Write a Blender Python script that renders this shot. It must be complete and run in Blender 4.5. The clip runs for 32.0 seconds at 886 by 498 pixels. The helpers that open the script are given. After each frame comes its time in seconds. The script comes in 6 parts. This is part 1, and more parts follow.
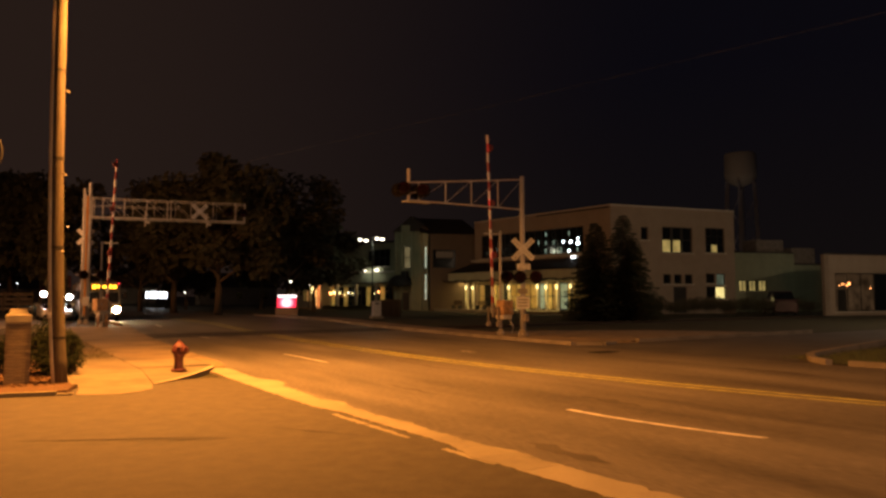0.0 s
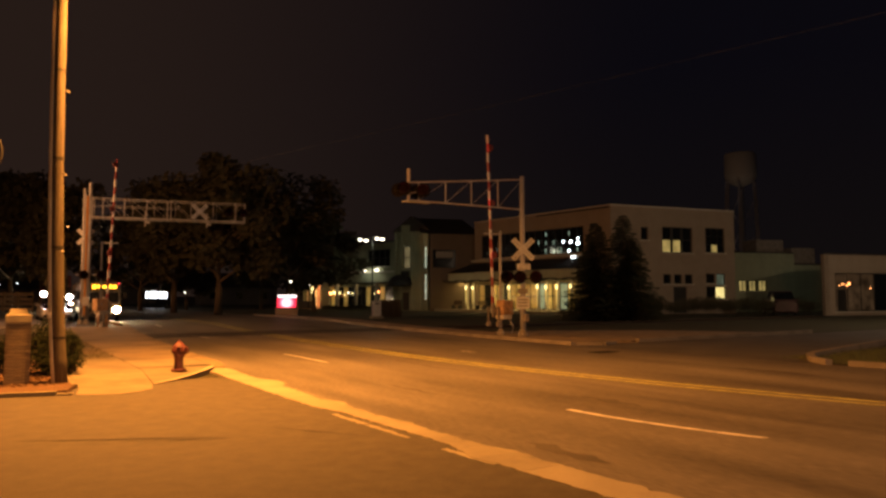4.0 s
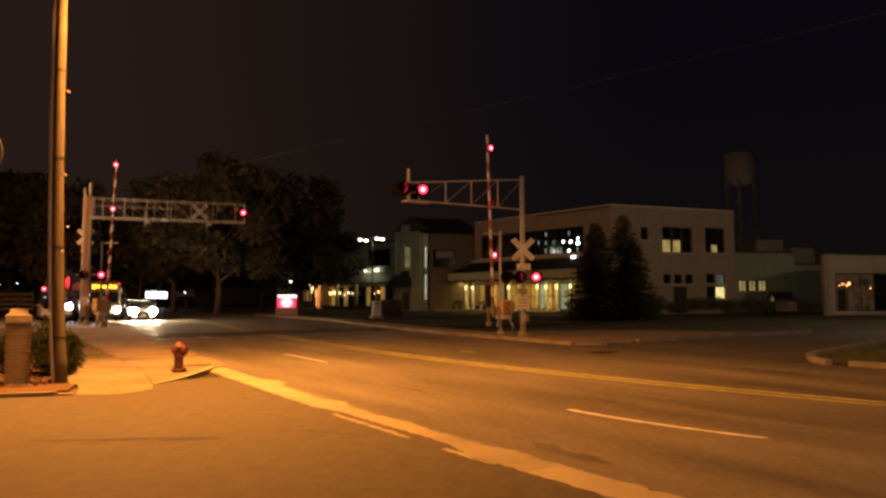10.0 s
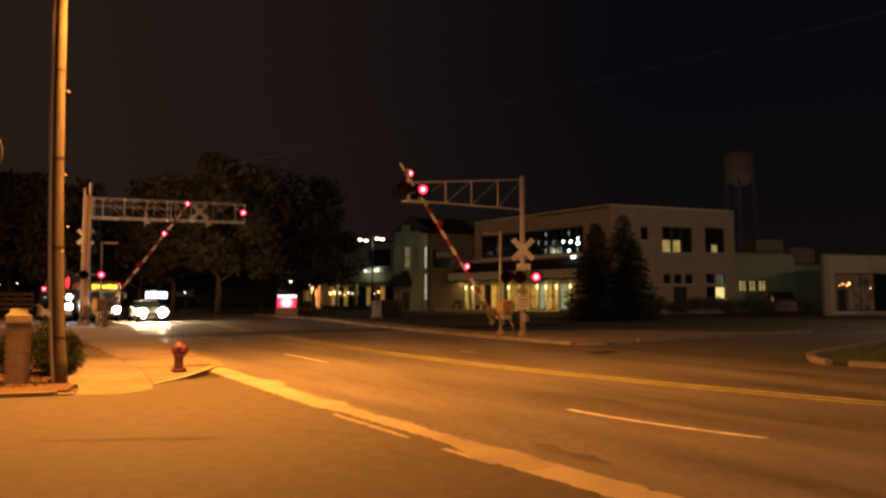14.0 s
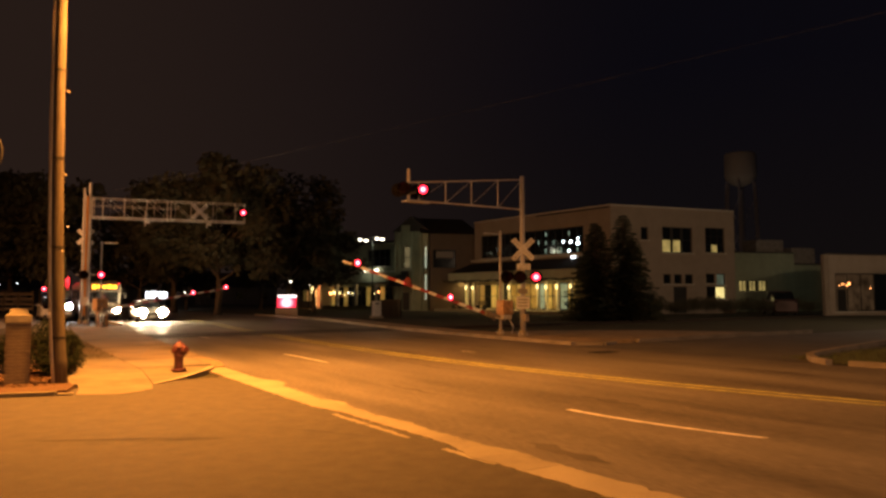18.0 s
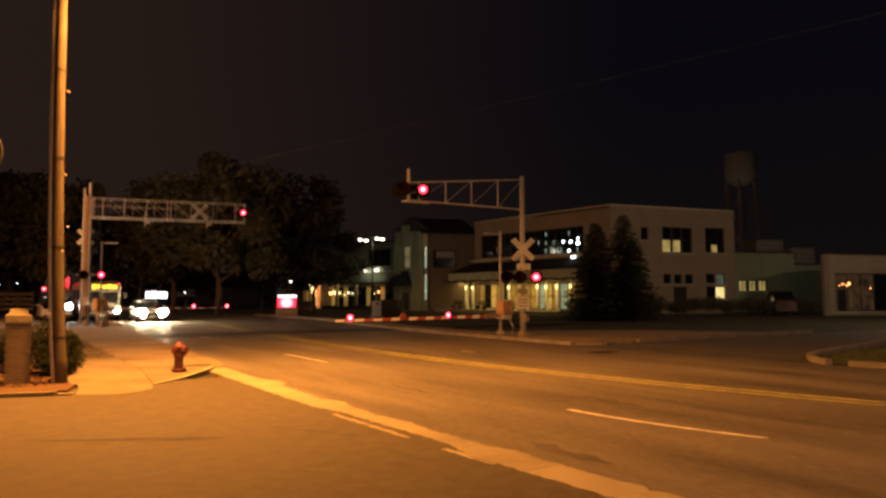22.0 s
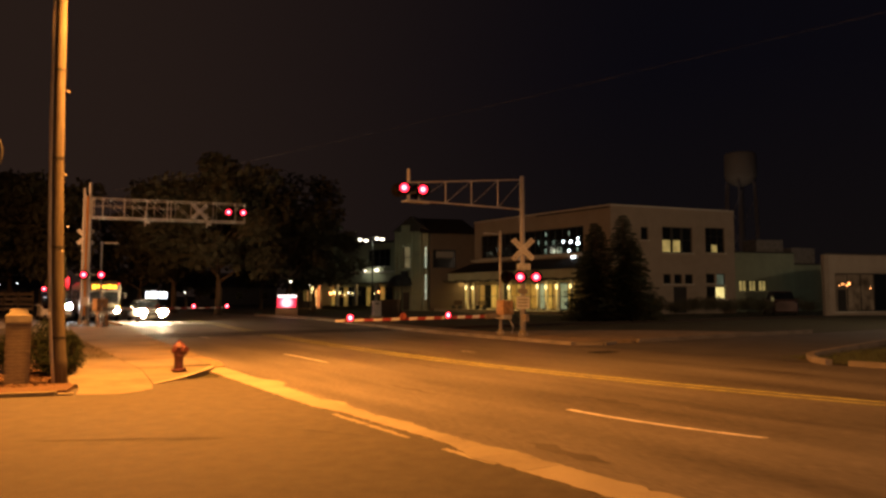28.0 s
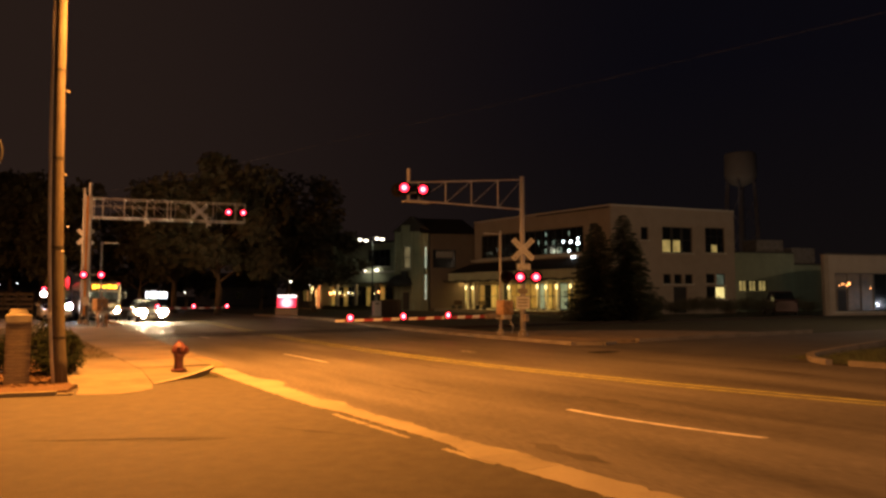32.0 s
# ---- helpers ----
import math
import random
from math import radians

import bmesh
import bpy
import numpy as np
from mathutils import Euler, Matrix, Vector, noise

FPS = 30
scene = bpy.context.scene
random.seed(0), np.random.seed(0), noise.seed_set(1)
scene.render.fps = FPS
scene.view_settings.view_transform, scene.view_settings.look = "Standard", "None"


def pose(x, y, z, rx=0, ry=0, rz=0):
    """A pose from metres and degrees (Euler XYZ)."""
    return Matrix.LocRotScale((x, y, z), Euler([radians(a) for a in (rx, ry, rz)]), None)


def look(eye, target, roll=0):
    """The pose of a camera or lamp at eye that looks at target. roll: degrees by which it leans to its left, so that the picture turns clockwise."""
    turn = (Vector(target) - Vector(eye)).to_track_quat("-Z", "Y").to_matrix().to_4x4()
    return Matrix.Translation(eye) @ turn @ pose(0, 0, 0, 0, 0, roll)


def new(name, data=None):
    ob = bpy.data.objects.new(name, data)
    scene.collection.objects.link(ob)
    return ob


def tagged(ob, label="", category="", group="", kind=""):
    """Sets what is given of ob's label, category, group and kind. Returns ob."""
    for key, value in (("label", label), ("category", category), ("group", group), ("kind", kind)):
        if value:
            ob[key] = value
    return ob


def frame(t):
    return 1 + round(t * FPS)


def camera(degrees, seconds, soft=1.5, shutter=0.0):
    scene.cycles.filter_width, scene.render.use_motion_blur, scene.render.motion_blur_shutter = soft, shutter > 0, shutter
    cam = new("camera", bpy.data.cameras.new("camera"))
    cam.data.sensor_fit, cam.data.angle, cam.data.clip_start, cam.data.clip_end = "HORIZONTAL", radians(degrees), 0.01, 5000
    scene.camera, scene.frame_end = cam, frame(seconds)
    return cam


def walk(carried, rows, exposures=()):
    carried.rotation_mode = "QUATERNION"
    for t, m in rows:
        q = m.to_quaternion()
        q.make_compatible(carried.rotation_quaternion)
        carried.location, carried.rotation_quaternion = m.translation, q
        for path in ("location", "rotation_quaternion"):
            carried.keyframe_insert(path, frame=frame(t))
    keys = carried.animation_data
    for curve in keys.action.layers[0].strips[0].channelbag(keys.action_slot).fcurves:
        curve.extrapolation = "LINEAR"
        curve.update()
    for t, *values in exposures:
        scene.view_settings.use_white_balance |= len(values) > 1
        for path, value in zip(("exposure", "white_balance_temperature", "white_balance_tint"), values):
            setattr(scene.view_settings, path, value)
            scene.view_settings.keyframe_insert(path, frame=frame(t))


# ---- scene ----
cam = camera(65.0, 32.0, soft=2.7)
STAND = pose(0, 0, 1.75, 93.81, 0, 0)
walk(cam, [(0, STAND), (32, STAND)])

# ---- light: night sky, sodium street lamp, car-park lamps, canopy lamps ----
world = bpy.data.worlds.new("night")
scene.world = world
world.use_nodes = True
wn, wl = world.node_tree.nodes, world.node_tree.links
wn.clear()
w_out, w_bg = wn.new("ShaderNodeOutputWorld"), wn.new("ShaderNodeBackground")
w_tex, w_sep, w_ramp = wn.new("ShaderNodeTexCoord"), wn.new("ShaderNodeSeparateXYZ"), wn.new("ShaderNodeValToRGB")
wl.new(w_tex.outputs["Generated"], w_sep.inputs[0])
wl.new(w_sep.outputs["Z"], w_ramp.inputs["Fac"])
w_ramp.color_ramp.elements[0].color = (0.0054, 0.0039, 0.0036, 1)
w_ramp.color_ramp.elements[1].color = (0.0030, 0.0025, 0.0042, 1)
w_ramp.color_ramp.elements[1].position = 0.3
# west (-X) sky browned to stand in for lamp glare; fades to bluer east
w_side, w_mix = wn.new("ShaderNodeMapRange"), wn.new("ShaderNodeMix")
w_side.interpolation_type, w_mix.data_type = "SMOOTHSTEP", "RGBA"
w_side.inputs["From Min"].default_value, w_side.inputs["From Max"].default_value = 0.32, -0.62
wl.new(w_sep.outputs["X"], w_side.inputs["Value"])
wl.new(w_side.outputs[0], w_mix.inputs["Factor"])
wl.new(w_ramp.outputs["Color"], w_mix.inputs["A"])
w_mix.inputs["B"].default_value = (0.019, 0.0108, 0.0081, 1)
wl.new(w_mix.outputs["Result"], w_bg.inputs["Color"])
wl.new(w_bg.outputs[0], w_out.inputs[0])
w_bg.inputs["Strength"].default_value = 1.0

SODIUM = (1.0, 0.33, 0.048)


def lamp(name, kind, m, energy, color, size=0.3, size_y=None, angle=None, blend=0.4):
    data = bpy.data.lights.new(name, kind)
    data.energy, data.color = energy, color
    if kind == "AREA":
        data.size = size
        if size_y:
            data.shape, data.size_y = "RECTANGLE", size_y
    else:
        data.shadow_soft_size = size
    if kind == "SPOT":
        data.spot_size, data.spot_blend = radians(angle), blend
    ob = new(name, data)
    ob.matrix_world = m
    return tagged(ob, category="light")


LAMP_HEAD = Vector((-5.9, 13.7, 9.5))
lamp("street_light_source", "SPOT", look(LAMP_HEAD - Vector((0, 0, 0.22)), LAMP_HEAD + Vector((2.3, 0.9, -9.4))), 22000, SODIUM, 0.16, angle=150, blend=1.0)

# Unseen fill lamp behind the viewer, added to brighten the near right road.
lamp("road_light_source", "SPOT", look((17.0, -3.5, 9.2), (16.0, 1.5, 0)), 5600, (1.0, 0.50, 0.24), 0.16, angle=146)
# Unseen assumed lamp that brightens the shop and the end wall.
lamp("corner_light_source", "SPOT", look((35.0, 38.0, 9.2), (32.0, 43.0, 0)), 3400, (1.0, 0.70, 0.44), 0.16, angle=172)
# Unseen assumed lamp; wide cone also lifts the trees in place of glare haze.
lamp("crossing_light_source", "SPOT", look((-28.0, 31.5, 9.2), (-24.2, 35.4, 0)), 9500, (1.0, 0.40, 0.13), 0.16, angle=178, blend=0.5)

# ---- mesh helpers ----


def box(bm, c, s, rz=0.0, bevel=0.0, m=None):
    mat = Matrix.Translation(c) @ Matrix.Rotation(radians(rz), 4, "Z") @ Matrix.Diagonal((*s, 1))
    if m is not None:
        mat = m @ mat
    r = bmesh.ops.create_cube(bm, size=1, matrix=mat)
    if bevel:
        edges = list({e for v in r["verts"] for e in v.link_edges})
        bmesh.ops.bevel(bm, geom=edges, offset=bevel, segments=2, affect="EDGES", profile=0.5)
    return bm


def tube(bm, a, b, r, r2=None, seg=10, caps=True):
    a, b = Vector(a), Vector(b)
    d = b - a
    m = Matrix.Translation((a + b) / 2) @ d.to_track_quat("Z", "Y").to_matrix().to_4x4()
    bmesh.ops.create_cone(bm, cap_ends=caps, segments=seg, radius1=r, radius2=r if r2 is None else r2, depth=d.length, matrix=m)
    return bm


def pipe(bm, pts, radii, seg=8):
    """A round bar through points, one ring of vertices at each."""
    rings = []
    n = len(pts)
    for i, p in enumerate(pts):
        d = Vector(pts[min(i + 1, n - 1)]) - Vector(pts[max(i - 1, 0)])
        q = d.to_track_quat("Z", "Y")
        r = radii if isinstance(radii, (int, float)) else radii[i]
        rings.append([bm.verts.new(Vector(p) + q @ Vector((r * math.cos(2 * math.pi * k / seg), r * math.sin(2 * math.pi * k / seg), 0))) for k in range(seg)])
    for r0, r1 in zip(rings, rings[1:]):
        for k in range(seg):
            bm.faces.new((r0[k], r0[(k + 1) % seg], r1[(k + 1) % seg], r1[k]))
    bm.faces.new(rings[0][::-1])
    bm.faces.new(rings[-1])
    return bm


def lathe(bm, prof, m=None, seg=20):
    """A turned shape from (radius, height) pairs."""
    m = m or Matrix()
    rings = [[bm.verts.new(m @ Vector((r * math.cos(2 * math.pi * k / seg), r * math.sin(2 * math.pi * k / seg), z))) for k in range(seg)] for r, z in prof]
    for r0, r1 in zip(rings, rings[1:]):
        for k in range(seg):
            bm.faces.new((r0[k], r0[(k + 1) % seg], r1[(k + 1) % seg], r1[k]))
    bm.faces.new(rings[0][::-1])
    bm.faces.new(rings[-1])
    return bm


def prism(bm, poly, z0, z1):
    """An upright block over a plan outline."""
    lo = [bm.verts.new((x, y, z0)) for x, y in poly]
    hi = [bm.verts.new((x, y, z1)) for x, y in poly]
    n = len(poly)
    for i in range(n):
        bm.faces.new((lo[i], lo[(i + 1) % n], hi[(i + 1) % n], hi[i]))
    bm.faces.new(hi)
    bm.faces.new(lo[::-1])
    bmesh.ops.recalc_face_normals(bm, faces=bm.faces)
    return bm


def mesh_of(bm, material, smooth=False):
    bmesh.ops.recalc_face_normals(bm, faces=bm.faces)
    me = bpy.data.meshes.new("mesh")
    bm.to_mesh(me)
    bm.free()
    for mt in (material if isinstance(material, (list, tuple)) else [material]):
        me.materials.append(mt)
    if smooth:
        for p in me.polygons:
            p.use_smooth = True
    return me


def part(name, bm, material, parent=None, label="", smooth=False, at=None):
    ob = new(name, mesh_of(bm, material, smooth) if isinstance(bm, bmesh.types.BMesh) else bm)
    ob.parent = parent
    if at is not None:
        ob.matrix_basis = at
    return tagged(ob, label)


def thing(name, m, label, category, group="", kind=""):
    ob = new(name)
    ob.empty_display_size = 0.2
    ob.matrix_basis = m
    return tagged(ob, label, category, group, kind)


def B():
    return bmesh.new()


# ---- materials ----


def material(name, color, rough=0.8, metal=0.0, vary=0.25, scale=6.0, fine=90.0, bump=0.25, stain=None, stain_scale=0.6, stain_amount=0.5, streak=None, coat=0.0, dist=0.01, turn=0.0):
    """Principled surface with two scales of variation, fine relief and, where given, stains of a second colour."""
    mt = bpy.data.materials.new(name)
    mt.use_nodes = True
    n, l = mt.node_tree.nodes, mt.node_tree.links
    b = n["Principled BSDF"]
    tc, oi = n.new("ShaderNodeTexCoord"), n.new("ShaderNodeObjectInfo")
    mp = n.new("ShaderNodeMapping")
    l.new(tc.outputs["Object"], mp.inputs["Vector"])
    if streak:
        mp.inputs["Scale"].default_value = streak
    if turn:
        spin = n.new("ShaderNodeMapping")
        spin.inputs["Rotation"].default_value = (0, 0, radians(-turn))
        l.new(tc.outputs["Object"], spin.inputs["Vector"])
        l.new(spin.outputs[0], mp.inputs["Vector"])
    n1, n2 = n.new("ShaderNodeTexNoise"), n.new("ShaderNodeTexNoise")
    for t, s, d in ((n1, scale, 5), (n2, fine, 3)):
        t.inputs["Scale"].default_value, t.inputs["Detail"].default_value = s, d
        l.new(mp.outputs[0], t.inputs["Vector"])
    add = n.new("ShaderNodeMath")
    add.operation = "MULTIPLY_ADD"
    add.inputs[1].default_value = 0.55
    l.new(n1.outputs["Fac"], add.inputs[0])
    half = n.new("ShaderNodeMath")
    half.operation = "MULTIPLY"
    half.inputs[1].default_value = 0.45
    l.new(n2.outputs["Fac"], half.inputs[0])
    l.new(half.outputs[0], add.inputs[2])
    mr = n.new("ShaderNodeMapRange")
    mr.inputs["From Min"].default_value, mr.inputs["From Max"].default_value = 0.3, 0.7
    mr.inputs["To Min"].default_value, mr.inputs["To Max"].default_value = 1 - vary, 1 + vary
    l.new(add.outputs[0], mr.inputs["Value"])
    rnd = n.new("ShaderNodeMapRange")
    rnd.inputs["To Min"].default_value, rnd.inputs["To Max"].default_value = 0.9, 1.1
    l.new(oi.outputs["Random"], rnd.inputs["Value"])
    mul = n.new("ShaderNodeMath")
    mul.operation = "MULTIPLY"
    l.new(mr.outputs[0], mul.inputs[0])
    l.new(rnd.outputs[0], mul.inputs[1])
    base = n.new("ShaderNodeRGB")
    base.outputs[0].default_value = (*color, 1)
    src = base.outputs[0]
    if stain:
        n3, cr = n.new("ShaderNodeTexNoise"), n.new("ShaderNodeMapRange")
        n3.inputs["Scale"].default_value, n3.inputs["Detail"].default_value, n3.inputs["Roughness"].default_value = stain_scale, 6, 0.65
        l.new(mp.outputs[0], n3.inputs["Vector"])
        l.new(n3.outputs["Fac"], cr.inputs["Value"])
        cr.inputs["From Min"].default_value, cr.inputs["From Max"].default_value = 0.48, 0.66
        cr.inputs["To Max"].default_value = stain_amount
        mx = n.new("ShaderNodeMix")
        mx.data_type = "RGBA"
        l.new(cr.outputs[0], mx.inputs["Factor"])
        l.new(src, mx.inputs["A"])
        mx.inputs["B"].default_value = (*stain, 1)
        src = mx.outputs["Result"]
    vm = n.new("ShaderNodeVectorMath")
    vm.operation = "SCALE"
    l.new(src, vm.inputs[0])
    l.new(mul.outputs[0], vm.inputs["Scale"])
    l.new(vm.outputs[0], b.inputs["Base Color"])
    b.inputs["Roughness"].default_value, b.inputs["Metallic"].default_value = rough, metal
    rr = n.new("ShaderNodeMapRange")
    rr.inputs["To Min"].default_value, rr.inputs["To Max"].default_value = max(0.02, rough - 0.12), min(1, rough + 0.12)
    l.new(n1.outputs["Fac"], rr.inputs["Value"])
    l.new(rr.outputs[0], b.inputs["Roughness"])
    b.inputs["Coat Weight"].default_value = coat
    if bump:
        bp = n.new("ShaderNodeBump")
        bp.inputs["Strength"].default_value, bp.inputs["Distance"].default_value = bump, dist
        l.new(add.outputs[0], bp.inputs["Height"])
        l.new(bp.outputs[0], b.inputs["Normal"])
    return mt


def glow(name, color, strength, edge=None, edge_strength=0.0, radius=0.1, vary=0.0):
    """A light-giving surface: a hot middle that fades to its rim, for lenses and tubes."""
    mt = bpy.data.materials.new(name)
    mt.use_nodes = True
    n, l = mt.node_tree.nodes, mt.node_tree.links
    b = n["Principled BSDF"]
    b.inputs["Base Color"].default_value = (*[0.4 * c for c in color], 1)
    b.inputs["Roughness"].default_value = 0.3
    b.inputs["Emission Color"].default_value = (*color, 1)
    b.inputs["Emission Strength"].default_value = strength
    if edge:
        tc, ln, mr, mx, ms = n.new("ShaderNodeTexCoord"), n.new("ShaderNodeVectorMath"), n.new("ShaderNodeMapRange"), n.new("ShaderNodeMix"), n.new("ShaderNodeMapRange")
        ln.operation, mx.data_type = "LENGTH", "RGBA"
        l.new(tc.outputs["Object"], ln.inputs[0])
        mr.inputs["From Min"].default_value, mr.inputs["From Max"].default_value = radius * 0.06, radius * 0.62
        l.new(ln.outputs["Value"], mr.inputs["Value"])
        l.new(mr.outputs[0], mx.inputs["Factor"])
        mx.inputs["A"].default_value, mx.inputs["B"].default_value = (*color, 1), (*edge, 1)
        l.new(mx.outputs["Result"], b.inputs["Emission Color"])
        ms.inputs["To Min"].default_value, ms.inputs["To Max"].default_value = strength, edge_strength
        l.new(mr.outputs[0], ms.inputs["Value"])
        l.new(ms.outputs[0], b.inputs["Emission Strength"])
    elif vary:
        tc, nz, ms = n.new("ShaderNodeTexCoord"), n.new("ShaderNodeTexNoise"), n.new("ShaderNodeMapRange")
        nz.inputs["Scale"].default_value, nz.inputs["Detail"].default_value = 1.6, 4
        l.new(tc.outputs["Object"], nz.inputs["Vector"])
        l.new(nz.outputs["Fac"], ms.inputs["Value"])
        ms.inputs["From Min"].default_value, ms.inputs["From Max"].default_value = 0.3, 0.7
        ms.inputs["To Min"].default_value, ms.inputs["To Max"].default_value = strength * (1 - vary), strength * (1 + vary)
        l.new(ms.outputs[0], b.inputs["Emission Strength"])
    return mt


def striped(name, ca, cb, pitch, slant):
    """Reflective gate-arm sheeting in slanted bands."""
    mt = material(name, ca, 0.45, bump=0.05)
    n, l = mt.node_tree.nodes, mt.node_tree.links
    tc, sp = n.new("ShaderNodeTexCoord"), n.new("ShaderNodeSeparateXYZ")
    l.new(tc.outputs["Object"], sp.inputs[0])
    ma, mb, mc = n.new("ShaderNodeMath"), n.new("ShaderNodeMath"), n.new("ShaderNodeMath")
    ma.operation, mb.operation, mc.operation = "MULTIPLY_ADD", "FRACT", "GREATER_THAN"
    l.new(sp.outputs["X"], ma.inputs[0])
    ma.inputs[1].default_value = 1 / pitch
    md = n.new("ShaderNodeMath")
    md.operation = "MULTIPLY"
    md.inputs[1].default_value = slant / pitch
    l.new(sp.outputs["Z"], md.inputs[0])
    l.new(md.outputs[0], ma.inputs[2])
    l.new(ma.outputs[0], mb.inputs[0])
    l.new(mb.outputs[0], mc.inputs[0])
    mc.inputs[1].default_value = 0.5
    mx = n.new("ShaderNodeMix")
    mx.data_type = "RGBA"
    l.new(mc.outputs[0], mx.inputs["Factor"])
    mx.inputs["A"].default_value, mx.inputs["B"].default_value = (*ca, 1), (*cb, 1)
    l.new(mx.outputs["Result"], n["Principled BSDF"].inputs["Base Color"])
    return mt


ASPHALT = material("asphalt", (0.185, 0.172, 0.152), 0.6, vary=0.6, scale=0.9, fine=34, bump=0.5, stain=(0.085, 0.078, 0.07), stain_scale=0.55, stain_amount=0.75, streak=(1, 0.16, 1), turn=33.4)
# Darker copy of the road's asphalt, put in for the lamp's falloff.
SIDE_ASPHALT = material("side_street_asphalt", (0.095, 0.092, 0.09), 0.8, vary=0.4, scale=0.9, fine=30, bump=0.5, stain=(0.06, 0.058, 0.055), stain_scale=0.4, stain_amount=0.7)
DRIVE = material("driveway_asphalt", (0.079, 0.071, 0.056), 0.85, vary=0.45, scale=4, fine=70, bump=0.35, stain=(0.074, 0.066, 0.056), stain_scale=0.9, stain_amount=0.5)
CONCRETE = material("concrete", (0.36, 0.325, 0.235), 0.85, vary=0.2, scale=2.2, fine=120, bump=0.3, stain=(0.20, 0.18, 0.15), stain_scale=1.1, stain_amount=0.7)
CORNER_SLAB = material("corner_slab_concrete", (0.215, 0.192, 0.135), 0.88, vary=0.25, scale=1.9, fine=110, bump=0.3, stain=(0.13, 0.115, 0.085), stain_scale=0.9, stain_amount=0.7)
WALKWAY = material("walkway_concrete", (0.25, 0.198, 0.13), 0.88, vary=0.2, scale=1.6, fine=100, bump=0.3, stain=(0.09, 0.08, 0.06), stain_scale=0.8, stain_amount=0.7)
GRAVEL = material("gravel_verge", (0.15, 0.125, 0.095), 0.95, vary=0.45, scale=5, fine=45, bump=0.9, stain=(0.06, 0.065, 0.035), stain_scale=0.9, stain_amount=0.8, dist=0.03)
EARTH = material("bare_trodden_earth", (0.22, 0.175, 0.125), 0.95, vary=0.4, scale=3, fine=45, bump=0.6, stain=(0.12, 0.1, 0.06), stain_scale=0.8, stain_amount=0.7, dist=0.02)
GRASS = material("night_grass", (0.046, 0.046, 0.026), 0.95, vary=0.45, scale=2.5, fine=40, bump=0.9, stain=(0.07, 0.06, 0.03), stain_scale=0.25, stain_amount=0.6, dist=0.05)
MULCH = material("bark_mulch", (0.11, 0.065, 0.04), 0.95, vary=0.5, scale=8, fine=60, bump=1.0, dist=0.03)
YELLOW = material("yellow_road_paint", (0.9, 0.9, 0.25), 0.7, vary=0.3, scale=4, fine=60, bump=0.2, stain=(0.3, 0.24, 0.12), stain_scale=3, stain_amount=0.6)
WHITE_LINE = material("white_road_paint", (0.72, 0.70, 0.66), 0.7, vary=0.2, scale=5, fine=60, bump=0.2, stain=(0.2, 0.19, 0.17), stain_scale=4, stain_amount=0.6)
DRY_BLADE = material("dry_grass_blades", (0.13, 0.105, 0.05), 0.85, vary=0.4, scale=3, bump=0)
RAIL = material("rail_steel", (0.32, 0.27, 0.23), 0.35, 0.9, vary=0.3, scale=8, bump=0.1)
OLD_RAIL = material("rusted_rail_steel", (0.035, 0.022, 0.015), 0.95, vary=0.3, scale=8, bump=0.2)
RUBBER_PANEL = material("crossing_panel_rubber", (0.035, 0.034, 0.033), 0.7, vary=0.3, bump=0.4)
WOOD = material("weathered_pole_wood", (0.095, 0.082, 0.066), 0.95, vary=0.4, scale=5, fine=30, bump=0.6, stain=(0.045, 0.032, 0.024), stain_scale=3, stain_amount=0.7, streak=(6, 6, 0.35), dist=0.02)
CONDUIT = material("grey_conduit_plastic", (0.42, 0.41, 0.38), 0.5, vary=0.1, bump=0.05)
GALV = material("galvanised_steel", (0.46, 0.48, 0.52), 0.6, 0.15, vary=0.2, scale=9, fine=60, bump=0.08, stain=(0.33, 0.29, 0.25), stain_scale=2.5, stain_amount=0.5)
ALU = material("brushed_aluminium", (0.58, 0.56, 0.52), 0.6, 0.1, vary=0.15, scale=9, bump=0.06)
SIGNAL_BLACK = material("flat_black_signal_paint", (0.016, 0.015, 0.015), 0.95, vary=0.2, bump=0)
SIGNAL_BLACK.node_tree.nodes["Principled BSDF"].inputs["Specular IOR Level"].default_value = 0.12
GATE_PAINT = material("weathered_tan_gate_paint", (0.58, 0.38, 0.22), 0.75, vary=0.3, scale=7, fine=50, bump=0.15, stain=(0.2, 0.12, 0.07), stain_scale=4, stain_amount=0.6)
RISER = material("tan_riser_paint", (0.36, 0.17, 0.035), 0.8, vary=0.2, scale=4, bump=0.1)
RUSTY = material("weathered_gate_steel", (0.30, 0.27, 0.24), 0.75, 0.2, vary=0.3, scale=7, fine=50, bump=0.15, stain=(0.08, 0.055, 0.035), stain_scale=4, stain_amount=0.6)
BLACK = material("matt_black_paint", (0.015, 0.015, 0.016), 0.6, vary=0.2, bump=0.08)
WIRE = material("bare_overhead_wire", (0.12, 0.12, 0.13), 0.5, 0.3, vary=0.1, bump=0)
CABLE = material("cable_sheath", (0.02, 0.02, 0.02), 0.6, vary=0.1, bump=0)
SIGN_DULL = material("weathered_sign_sheeting", (0.58, 0.64, 0.74), 0.5, vary=0.12, scale=8, bump=0.03, stain=(0.34, 0.36, 0.4), stain_scale=4, stain_amount=0.7)
SIGN_GREY = material("faded_sign_marking", (0.2, 0.2, 0.2), 0.5, vary=0.1, bump=0)
FAR_KERB = material("dull_kerb_concrete", (0.25, 0.225, 0.195), 0.9, vary=0.2, scale=2.2, fine=120, bump=0.3, stain=(0.12, 0.11, 0.09), stain_scale=1.1, stain_amount=0.7)
